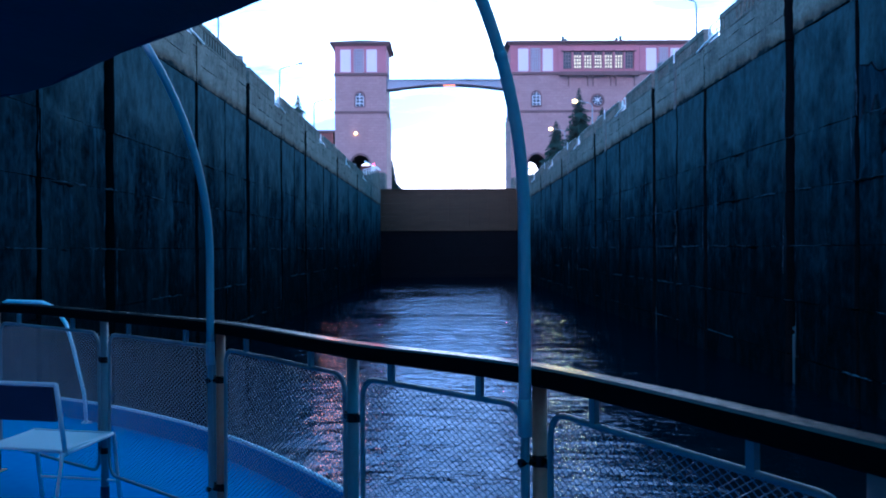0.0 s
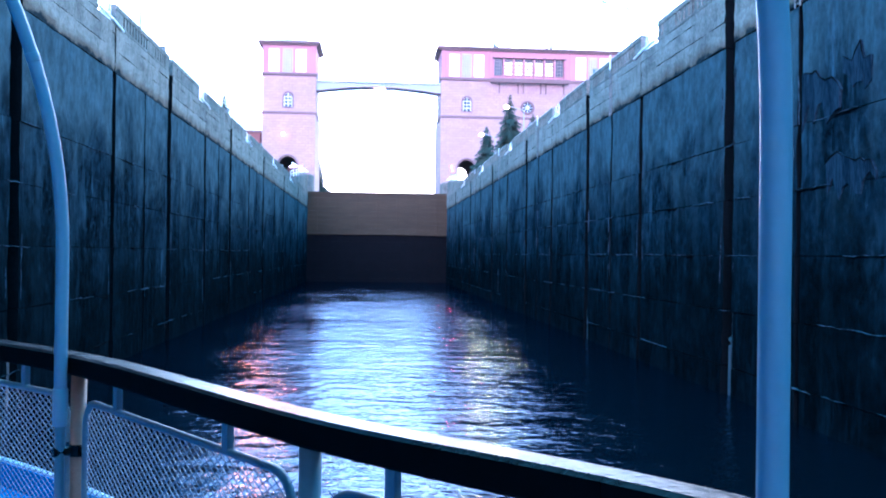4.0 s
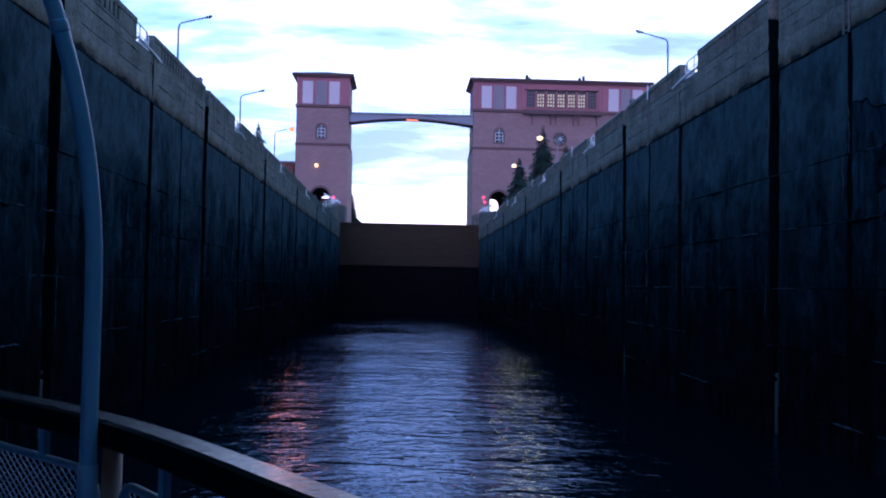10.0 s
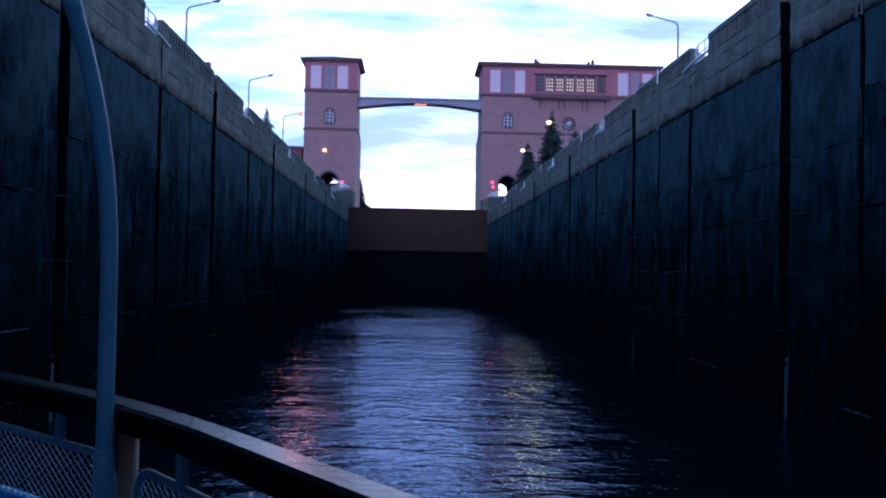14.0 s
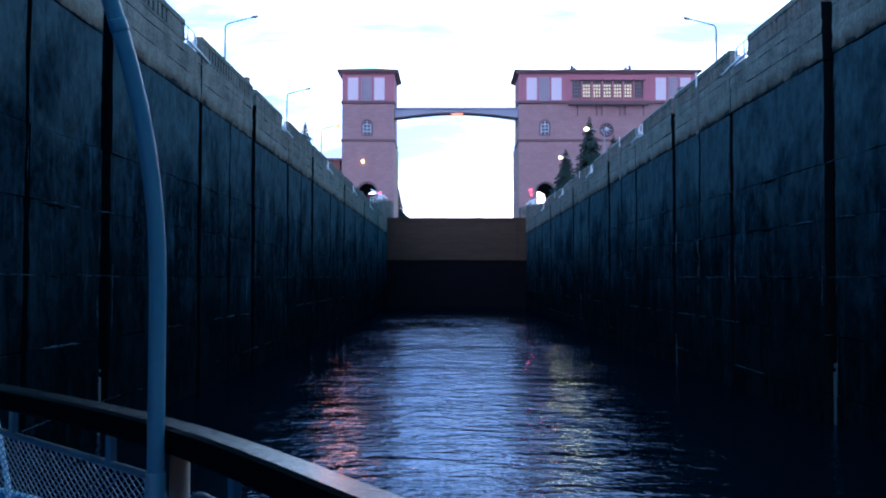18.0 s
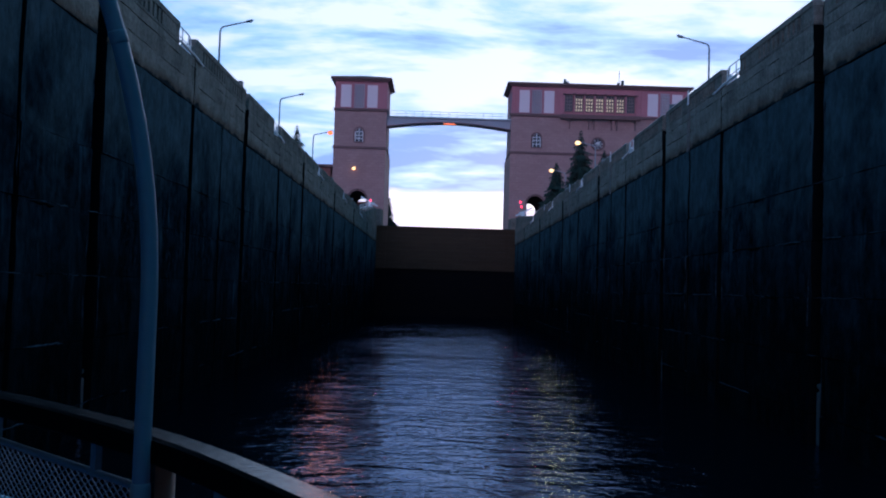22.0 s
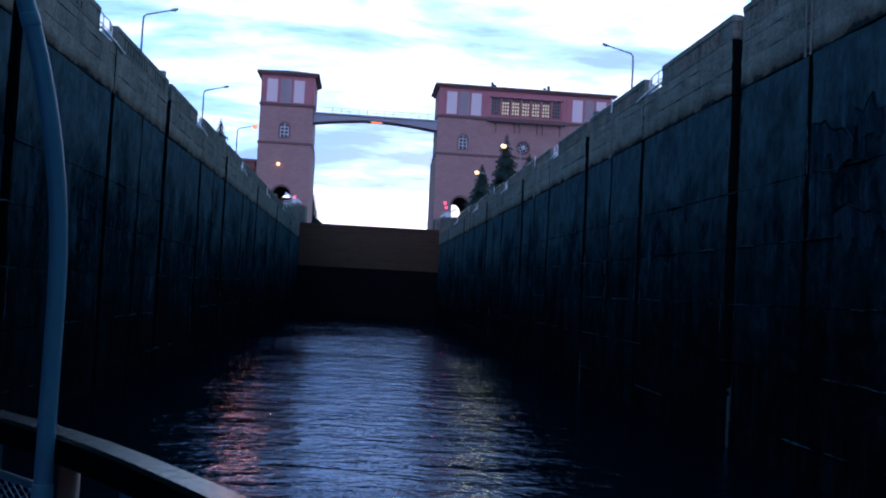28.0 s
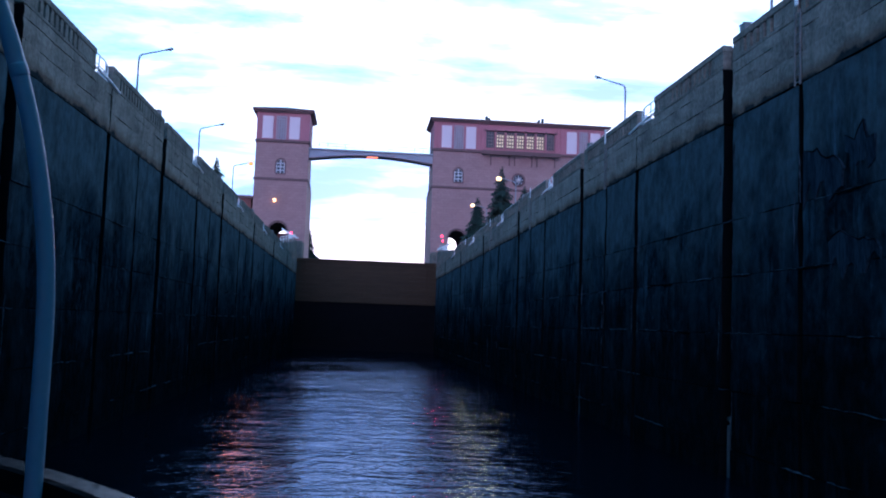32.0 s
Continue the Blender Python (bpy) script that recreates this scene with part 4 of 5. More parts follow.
hall = thing("gate_house", "long pinkish stone gate house, red upper storey with lit windows", "building")
RX0, RX1 = 15.3, 55.4
tower_shaft(hall, RX0, RX1, 21.3)
MID0, MID1 = 27.0, 43.8
for a, b in ((RX0, MID0), (MID1, RX1)):
    part("upper_storey", boxes((a, b, TY, TY + 12, BAND + 0.46, EAVE - 0.4)), M_UPPER, hall, "red stuccoed upper storey")
part("loggia_wall", boxes((MID0 + 0.005, MID1 - 0.005, TY + 0.9, TY + 12, BAND + 0.46, EAVE - 0.4)), M_UPPER, hall)
part("lintel", boxes((MID0 + 0.005, MID1 - 0.005, TY - 0.05, TY + 0.895, 51.2, EAVE - 0.41)), M_UPPER, hall)
for c in (RX0, MID1 + 0.6):
    for x in (2.95, 8.5):
        if c + x + 1.2 < RX1:
            pale_panel(hall, c + x, 46.6, 2.35, 5.1, TY)
    lattice(hall, c + 5.7, 46.6, 2.1, 5.1, TY)
for x in (RX0 + 0.3, RX0 + 1.1, RX0 + 4.35, RX0 + 7.1, RX0 + 10.4, RX0 + 11.1, MID1 + 0.3, MID1 + 1.1, MID1 + 5.0, MID1 + 7.6, MID1 + 10.9):
    part("pilaster", boxes((x - 0.26, x + 0.26, TY - 0.22, TY + 0.1, BAND + 0.46, EAVE - 0.42), bevel=0.03), M_UPPER, hall)
hip_roof(hall, RX0, RX1, TY, TY + 12, EAVE, 1.6)
WX = [MID0 + 1.35 + i * 2.35 for i in range(7)]
for i, x in enumerate(WX):
    wall_window(hall, x, 47.3, 1.75, 3.9, TY + 0.85, lit=0 < i < 6, rows=5, cols=3)
for i in range(8):
    x = MID0 + 0.18 + i * 2.35
    part("column", boxes((x - 0.17, x + 0.17, TY - 0.1, TY + 0.3, 46.4, 51.195), bevel=0.03), M_UPPER, hall)
    part("corbel", boxes((x - 0.3, x + 0.3, TY - 0.35, TY + 0.3, 50.9, 51.25), bevel=0.03), M_BELT, hall)
part("balcony_slab", boxes((MID0 - 0.6, MID1 + 0.6, TY - 1.5, TY - 0.27, 45.3, 45.5), bevel=0.04), M_BELT, hall)
part("balcony_front", boxes((MID0 - 0.6, MID1 + 0.6, TY - 1.5, TY - 1.35, 45.5, 46.25), bevel=0.03), M_BELT, hall, "dark brown balcony front")
for x in (28.4, 32.7, 33.9, 37.9, 39.1, 43.2):
    part("bracket", boxes((x - 0.13, x + 0.13, TY - 1.4, TY - 1.1, 42.9, 45.29), (x - 0.13, x + 0.13, TY - 1.097, TY, 44.9, 45.29), bevel=0.04), M_BELT, hall)
wall_window(hall, 21.2, 38.7, 1.7, 3.1, TY + 0.12, round_head=True)
for x in (35.1,):
    ring = bmesh.new()
    tube(ring, [(x + 1.35 * math.cos(k * math.pi / 10), TY - 0.05, 39.9 + 1.35 * math.sin(k * math.pi / 10)) for k in range(21)], 0.28, 6, False)
    rose = new("round_window")
    rose.parent = hall
    part("surround", ring, M_BELT, rose)
    bm = bmesh.new()
    prism(bm, [(x + 1.2 * math.cos(k * math.pi / 10), 39.9 + 1.2 * math.sin(k * math.pi / 10)) for k in range(20)], TY + 0.02, TY + 0.2)
    part("pane", bm, M_VOID, rose)
    bars = bmesh.new()
    for k in range(4):
        a = k * math.pi / 4
        tube(bars, [(x - 1.2 * math.cos(a), TY - 0.02, 39.9 - 1.2 * math.sin(a)), (x + 1.2 * math.cos(a), TY - 0.02, 39.9 + 1.2 * math.sin(a))], 0.07, 5)
    blob(bars, (x, TY - 0.02, 39.9), 0.5)
    part("sash", bars, M_PALEFRAME, rose)
for x, h in ((27.6, 1.2), (28.2, 0.7), (39.9, 0.8), (40.8, 1.3)):
    part("roof_vent", boxes((x - 0.3, x + 0.3, TY + 2, TY + 2.6, EAVE + 0.4, EAVE + 0.9 + h), bevel=0.05), M_ROOF, hall)
mast = bmesh.new()
tube(mast, [(40.2, TY + 3, EAVE + 0.4), (40.2, TY + 3, EAVE + 4.6)], 0.06, 6)
part("aerial", mast, M_GALV, hall)

bridge = thing("footbridge", "grey steel arched footbridge between the two towers", "bridge")
N = 24
BX0, BX1 = LX1 + 0.02, RX0 - 0.02
under = [(BX0 + (BX1 - BX0) * i / N, 42.55 + 1.25 * math.sin(math.pi * i / N)) for i in range(N + 1)]
part("girder", prism(bmesh.new(), under + [(BX1, 44.7), (BX0, 44.7)], TY + 1.0, TY + 1.35), M_BRIDGE, bridge)
part("girder", prism(bmesh.new(), under + [(BX1, 44.7), (BX0, 44.7)], TY + 3.6, TY + 3.95), M_BRIDGE, bridge)
part("soffit_flange", prism(bmesh.new(), under + [(x, z + 0.18) for x, z in reversed(under)], TY + 0.7, TY + 0.995), M_BELT, bridge)
part("walkway", boxes((BX0, BX1, TY + 0.6, TY + 4.4, 44.705, 45.05), bevel=0.03), M_BRIDGE, bridge)
for i in range(15):
    x = BX0 + 0.3 + (BX1 - BX0 - 0.6) * i / 14
    part("rail_post", boxes((x - 0.05, x + 0.05, TY + 0.7, TY + 0.8, 45.055, 46.2)), M_GALV, bridge)
for z in (45.6, 46.2):
    part("handrail", boxes((BX0, BX1, TY + 0.71, TY + 0.79, z, z + 0.07)), M_GALV, bridge)

# ---------------------------------------------------------------- lamps and signals


def street_lamp(x, y, inward, lamp, label, h=8.0):
    ob = thing("street_lamp", label, "street lamp", pose(x, y, QUAY), "street lamps along the quay")
    pole = bmesh.new()
    tube(pole, [(0, 0, 0), (0, 0, 3), (0, 0, h - 0.2), (inward * 0.06, 0, h + 0.1), (inward * 0.22, 0, h + 0.26), (inward * 2.1, 0, h + 0.74)], 0.07, 8,
         radii=[0.12, 0.095, 0.075, 0.07, 0.065, 0.05])
    part("pole", pole, M_GALV, ob, smooth=True)
    head = bmesh.new()
    tube(head, [(inward * 2.0, 0, h + 0.71), (inward * 2.15, 0, h + 0.76), (inward * 2.5, 0, h + 0.85), (inward * 2.62, 0, h + 0.86)], 0.1, 8, radii=[0.06, 0.1, 0.11, 0.05])
    part("head", head, M_GALV, ob, smooth=True)
    if lamp is M_VOID:
        part("lens", boxes((inward * 2.35 - 0.14, inward * 2.35 + 0.14, -0.06, 0.06, h + 0.68, h + 0.73), bevel=0.02), lamp, ob)
    else:
        part("lens", blob(bmesh.new(), (inward * 2.35, 0, h + 0.58), 0.36, 2, 0.75), lamp, ob, smooth=True)
    part("foot_box", boxes((-0.16, 0.16, -0.16, 0.16, 0, 0.9), bevel=0.03), M_GALV, ob)
    return ob


for y in (17.5, 44.5, 71.5, 98.8):
    street_lamp(WL - 4.3, y, 1, M_VOID, "steel street lamp with bent arm on the quay, unlit")
street_lamp(WL - 4.3, 125.2, 1, M_ORANGE, "steel street lamp with bent arm on the quay, lit orange", 8.5)
for y in (44.8, 71.3):
    street_lamp(WR + 4.8, y, -1, M_VOID, "steel street lamp with bent arm on the quay, unlit", 7.8)
for y in (118.8, 146.8):
    street_lamp(WR + 4.0, y, -1, M_WARM, "steel street lamp with bent arm on the quay, lit yellow", 7.1)

def wall_lamp(x, y, z, lamp, r, label):
    ob = thing("wall_lamp", label, "lamp", pose(x, y, z))
    br = bmesh.new()
    tube(br, [(0, 0.45, 0.25), (0, 0.05, 0.3), (0, 0, 0.1)], 0.05, 6)
    part("bracket", br, M_GALV, ob)
    part("globe", blob(bmesh.new(), (0, 0, 0), r, 2), lamp, ob, smooth=True)


wall_lamp(-19.9, TY - 0.45, 32.6, M_WARM, 0.36, "warm lit lamp bracketed on the stone tower")
bl = tagged(new("floodlight"), "orange floodlight under the walkway")
bl.parent, bl.matrix_basis = bridge, pose(1.4, TY + 0.84, 43.62)
part("housing", boxes((-1.5, 1.5, -0.15, 0.15, 0.02, 0.2), bevel=0.04), M_BRIDGE, bl)
part("lens", boxes((-1.3, 1.3, -0.13, 0.13, -0.16, 0.015), bevel=0.05), M_ORANGE, bl)


def signal(x, y, z0, z, lamps):
    ob = thing("signal_light", "red traffic light on a short grey mast beside the gate", "traffic light", pose(x, y, z0))
    m = bmesh.new()
    tube(m, [(0, 0, 0), (0, 0, z - z0 + 0.4)], 0.06, 8)
    part("mast", m, M_GALV, ob)
    part("housing", boxes((-0.35, 0.35, 0.05, 0.3, z - z0 - 0.4, z - z0 + 0.45), bevel=0.05), M_BRIDGE, ob)
    for dx, dz in lamps:
        part("lamp", blob(bmesh.new(), (dx, -0.05, z - z0 + dz), 0.24, 2), M_RED, ob, smooth=True)


signal(-15.2, 194.0, 22.5, 24.6, ((0, 0),))
signal(17.1, 194.0, 21.5, 25.2, ((0, 0.1), (0.25, -0.9)))

# floating mooring bollards in the grooves
for face, sgn, first, pitch in ((WL, 1, 35.9, 26.8), (WR, -1, 38.9, 26.9)):
    for k in range(-1, 5):
        ob = thing("floating_bollard", "rusty dark grey floating mooring bollard in a wall groove", "bollard",
                   pose(face - sgn * 0.32, first + k * pitch, 0), "floating bollards in the grooves")
        part("body", boxes((-0.18, 0.18, -0.17, 0.17, -0.6, 2.25), bevel=0.04), M_FLOAT, ob, "weathered dark grey steel body")
        horn = bmesh.new()
        tube(horn, [(0, -0.38, 2.5), (0, 0, 2.38), (0, 0.38, 2.5)], 0.09, 8)
        tube(horn, [(0, 0, 2.2), (0, 0, 2.62)], 0.13, 8)
        part("horn", horn, M_FLOAT, ob, smooth=True)

# landings in the parapet: white handrail bent down at its far end, bollard, white post and ledge
for face, sgn, first, pitch in ((WL, 1, 35.9, 26.8), (WR, -1, 38.9, 26.9)):
    for k in range(-1, 6):
        y1 = first + k * pitch + pitch / 2 - 0.1
        y0 = y1 - 3.0
        if y1 > 170:
            continue
        ob = thing("landing_rail", "thin white pipe handrail on a landing in the parapet", "railing", pose(face - sgn * 0.2, y0, 18.42))
        for i in range(3):
            part("post", tubes([(0, 0.1 + i * 1.15, 0), (0, 0.1 + i * 1.15, 1.1)], r=0.035), M_WHITE, ob)
        bm = bmesh.new()
        tube(bm, [(0, 0, 1.1), (0, 2.3, 1.1), (0, 2.6, 1.05), (0, 2.8, 0.9), (0, 2.88, 0.7), (0, 2.9, 0.0)], 0.032, 8)
        part("top_pipe", bm, M_WHITE, ob, smooth=True)
        part("middle_pipe", tubes([(0, 0, 0.58), (0, 2.86, 0.58)], r=0.028), M_WHITE, ob)
        bo = thing("mooring_bollard", "dark mooring bollard on the quay edge", "bollard", pose(face - sgn * 0.75, y1 - 1.3, 18.38))
        post = bmesh.new()
        tube(post, [(0, 0, 0), (0, 0, 0.5), (0, 0, 0.56), (0, 0, 0.72)], 0.2, 12, radii=[0.22, 0.2, 0.3, 0.27])
        part("post", post, M_BITT, bo, smooth=True)
        part("base_plate", boxes((-0.4, 0.4, -0.4, 0.4, 0, 0.05), bevel=0.01), M_BITT, bo)
        ks = thing("white_kerb", "white painted edge post and sloping ledge of a landing", "kerb", pose(face, y1, 18.42))
        part("edge_post", boxes((-0.22 - sgn * 0.42, 0.22 - sgn * 0.42, -0.62, -0.08, 0, 0.62), bevel=0.04), M_WHITE, ks)
        bm = bmesh.new()
        tube(bm, [(sgn * 0.10, -3.0, 0.12), (sgn * 0.10, -0.4, 0.06), (sgn * 0.12, 1.3, -0.12)], 0.07, 8)
        part("ledge", bm, M_WHITE, ks, "white painted pipe along the wall edge")

# pipe added on the east coping, drawing its pale lit edge and far handrails
for k in range(1, 5):
    y0 = 38.9 + (k - 0.5) * 26.9 + 0.4
    ob = thing("coping_line", "pale grey pipe added along the coping for its bright edge line", "pipe", pose(WR + 0.03, y0, 19.56))
    part("pipe", tubes([(0, 0, 0), (0, 12.4, 0)], r=0.035), M_PALEFRAME, ob)
    part("pipe", tubes([(0, 13.9, 0), (0, 22.7, 0)], r=0.035), M_PALEFRAME, ob)
    for i in range(5):
        part("clip", boxes((-0.05, 0.05, 0.6 + i * 2.8, 0.68 + i * 2.8, -0.06, 0.04)), M_BITT, ob)

# small dark boxes on the parapet beside the grooves
for face, sgn, first, pitch in ((WL, 1, 35.9, 26.8), (WR, -1, 38.9, 26.9)):
    for k in range(-1, 5):
        ob = thing("cable_box", "small dark steel cable box on the parapet coping", "box", pose(face - sgn * 0.22, first + k * pitch - 1.3, 19.52))
        part("body", boxes((-0.16, 0.16, -0.26, 0.26, 0, 0.36), bevel=0.02), M_BITT, ob)
        part("lid", boxes((-0.19, 0.19, -0.3, 0.3, 0.362, 0.40), bevel=0.01), M_BITT, ob)

# ladders in the east wall: a white plate at the coping, weathered stiles down the dry band
for k in range(-1, 5):
    y = 38.9 + k * 26.9 - 6.7
    ob = thing("wall_ladder", "weathered steel ladder under a white plate in the lock wall", "ladder", pose(WR - 0.06, y, 0))
    part("top_plate", boxes((-0.10, -0.06, -0.13, 0.13, 18.80, 19.76), bevel=0.008), M_WHITE, ob, "white painted plate over the coping")
    for d in (-0.2, 0.2):
        part("stile", boxes((-0.06, 0.0, d - 0.03, d + 0.03, 15.7, 18.6)), M_LADDER, ob)
    for i in range(9):
        part("rung", boxes((-0.045, -0.015, -0.168, 0.168, 15.8 + i * 0.31, 15.835 + i * 0.31)), M_LADDER, ob)

# handrails on the stepped piers
for face, sgn, top in ((WL, 1, 23.2), (WR, -1, 22.0)):
    ob = thing("stair_rail", "white pipe railing climbing the stepped pier", "railing", pose(face - sgn * 0.5, 160, 19.4))
    for i in range(7):
        z = (top - 19.4) * (i + 0.2) / 6 if i < 6 else (top - 19.4)
        part("post", tubes([(0, i * 5.7, z - 0.3), (0, i * 5.7, z + 1.1)], r=0.05), M_WHITE, ob)
    part("pipe", tubes([(0, 0, 1.2), (0, 34, top - 19.4 + 1.1)], r=0.05), M_WHITE, ob)
    part("pipe", tubes([(0, 0, 0.7), (0, 34, top - 19.4 + 0.6)], r=0.04), M_WHITE, ob)
    st = thing("white_boom", "white painted barrier boom folded beside the gate", "barrier", pose(face - sgn * 1.2, 189, top - 0.4))
    part("boom", tubes([(sgn * 1.6, 0, 0.3), (0.0, 1.5, 1.2), (-sgn * 2.0, 3.2, 2.4)], r=0.16), M_WHITE, st)
    part("housing", boxes((-0.4, 0.4, 0.8, 1.7, 0, 1.1), bevel=0.05), M_WHITE, st)


# ---------------------------------------------------------------- trees and far building


def spruce(x, y, h, r, seed, label):
    rnd = random.Random(seed)
    ob = thing("spruce", label, "tree", pose(x, y, QUAY), "spruces behind the lock")
    tr = bmesh.new()
    tube(tr, [(0, 0, 0), (0, 0, h * 0.5), (0, 0, h * 0.98)], 0.1, 8, radii=[h * 0.018, h * 0.011, 0.015])
    part("trunk", tr, M_BARK, ob)
    verts, faces = [], []
    z = h * 0.08
    while z < h * 0.985:
        f = 1 - z / h
        reach = r * (f ** 0.78) * rnd.uniform(0.8, 1.12) + 0.08
        for k in range(int(10 + 16 * f)):
            a = rnd.uniform(0, 6.283)
            ln = reach * rnd.uniform(0.55, 1.1)
            droop = ln * rnd.uniform(0.25, 0.5)
            ca, sa = math.cos(a), math.sin(a)
            # a bough: a spine with short hanging sprays either side
            segs = 4
            for s in range(segs):
                t0, t1 = s / segs, (s + 1) / segs
                w = 0.36 * ln * (1.05 - t0) + 0.08
                p0 = (ca * ln * t0, sa * ln * t0, z - droop * t0 * t0)
                p1 = (ca * ln * t1, sa * ln * t1, z - droop * t1 * t1)
                for side in (-1, 1):
                    wx, wy = -sa * side * w, ca * side * w
                    i = len(verts)
                    verts += [p0, p1, (p0[0] + wx + ca * w * 0.6, p0[1] + wy + sa * w * 0.6, (p0[2] + p1[2]) / 2 - w * rnd.uniform(0.3, 0.9))]
                    faces.append((i, i + 1, i + 2))
        z += h * 0.022 * rnd.uniform(0.8, 1.25)
    me = bpy.data.meshes.new("crown")
    me.from_pydata(verts, [], faces)
    me.materials.append(M_NEEDLE)
    c = new("crown", me)
    c.parent = ob


spruce(20.3, 159, 11.0, 4.0, 1, "dark green spruce on the quay by the gate house")
spruce(21.7, 141, 13.6, 4.4, 2, "tall dark green spruce on the quay by the gate house")
spruce(23.6, 131, 9.0, 3.0, 3, "small dark spruce behind the parapet")
spruce(-22.5, 138, 12.6, 3.6, 4, "dark spruce top showing over the parapet")
spruce(-26.5, 150, 12.5, 3.6, 5, "dark spruce top showing over the parapet")
spruce(-13.9, 232, 13.0, 4.2, 6, "dark spruce beyond the gate tower")
spruce(-14.6, 244, 10.0, 3.6, 7, "dark spruce beyond the gate tower")

shed = thing("brick_annexe", "low dull red brick annexe beside the tower", "building")
part("wall", boxes((-34.0, -25.2, TY + 1, TY + 9, QUAY, 32.9)), M_BRICK, shed)
part("roof", boxes((-34.5, -24.9, TY + 0.5, TY + 9.5, 32.9, 33.5), bevel=0.05), M_BELT, shed)
rear = thing("rear_wall", "dull red brick wall seen through the tower arch", "wall")
part("wall", boxes((-26.0, -14.0, TY + 24, TY + 25, QUAY - 1, 27.2)), M_BRICK, rear)
part("coping", boxes((-26.2, -13.8, TY + 23.9, TY + 25.1, 27.205, 27.5), bevel=0.04), M_BELT, rear)
for x in (-32.2, -29.4, -26.8):
    wall_window(shed, x, 25.0, 1.2, 2.2, TY + 0.98)

# ---------------------------------------------------------------- the ship's after deck

DECK = 4.08
RAIL_TOP = 5.72
RAIL_LINE = [(-10.5, 6.6), (-6.6, 6.4), (-3.75, 5.35), (-2.2, 4.2), (-0.99, 2.97), (0.155, 1.57), (1.0, 0.51), (1.80, -0.98),
             (2.33, -2.6), (2.65, -4.4), (2.8, -9.0)]


def offset_line(pts, d):
    """The plan line moved sideways: d > 0 is outboard (to the left of the way from port to starboard)."""
    out = []
    for i, p in enumerate(pts):
        a, b = pts[max(i - 1, 0)], pts[min(i + 1, len(pts) - 1)]
        t = (b - a).normalized()
        out.append(p + Vector((-t.y, t.x)) * d)
    return out


POLES = [Vector(p) for p in RAIL_LINE]
OUT = offset_line(POLES, 0.08)
RAIL_LINE = [tuple(OUT[i] if i in (0, 2, 4, 6, 8, 9) else POLES[i]) for i in range(len(POLES))]
line = curve_points(RAIL_LINE, 0.12)
reach = [min(max(1.39 + 0.33 * (-1.5 - p.x), 0.5), 2.9) for p in line]      # the side deck widens aft
edge = [offset_line(line, d)[i] for i, d in enumerate(reach)]
edge = [sum(edge[max(0, i - 12):i + 13], Vector((0, 0))) / len(edge[max(0, i - 12):i + 13]) for i in range(len(edge))]
ship = thing("passenger_ship", "white passenger ship, its blue painted after deck", "ship")
# deck and hull from the outboard edge
bm = bmesh.new()
ring = [Vector((-12.0, -30.0)), Vector((-11.8, edge[0].y))] + edge + [Vector((3.7, -30.0))]
top = [bm.verts.new((p.x, p.y, DECK)) for p in ring]
bot = [bm.verts.new((p.x, p.y, DECK - 0.12)) for p in ring]
bm.faces.new(top[::-1])
bm.faces.new(bot)
for i in range(len(ring)):
    j = (i + 1) % len(ring)
    bm.faces.new((top[i], top[j], bot[j], bot[i]))
bmesh.ops.recalc_face_normals(bm, faces=bm.faces[:])
part("deck", bm, M_DECK, ship, "glossy blue painted steel deck")
bm = bmesh.new()
low = offset_line(edge, -0.35)
ring2 = [Vector((-11.7, -30.0)), Vector((-11.5, low[0].y))] + low + [Vector((3.3, -30.0))]
a = [bm.verts.new((p.x, p.y, DECK - 0.125)) for p in ring2]
b = [bm.verts.new((p.x * 0.97 - 0.1, p.y - 0.6, -3.6)) for p in ring2]
for i in range(len(ring2)):
    j = (i + 1) % len(ring2)
    bm.faces.new((a[i], a[j], b[j], b[i]))
bm.faces.new(a)
part("hull", bm, M_HULL, ship)
bm = bmesh.new()
kerb_in, kerb_out = offset_line(edge, -0.09)[::3], offset_line(edge, -0.012)[::3]
rings = [[bm.verts.new((q.x, q.y, z)) for q, z in ((a, DECK + 0.003), (b, DECK + 0.003), (b, DECK + 0.21), (a, DECK + 0.21))] for a, b in zip(kerb_in, kerb_out)]
for r0, r1 in zip(rings, rings[1:]):
    for k in range(4):
        bm.faces.new((r0[k], r1[k], r1[(k + 1) % 4], r0[(k + 1) % 4]))
bmesh.ops.recalc_face_normals(bm, faces=bm.faces[:])
part("toe_board", bm, M_DECK, ship, "blue painted upstand round the deck edge")
bm = bmesh.new()
tube(bm, [(p.x, p.y, DECK + 0.22) for p in offset_line(edge, -0.05)[::3]], 0.024, 8)
part("gunwale", bm, M_FRAMEW, ship, "white worn half-round edging of the deck", smooth=True)

# unseen block, added to keep the sky glow off rail and poles
blocker = boxes((-11.2, 2.9, -29.0, -6.6, DECK + 0.005, DECK + 5.6), bevel=0.08)
part("sky_blocker", blocker, M_BLOCKER, ship, "plain white block out of view, added to screen off the sky behind")

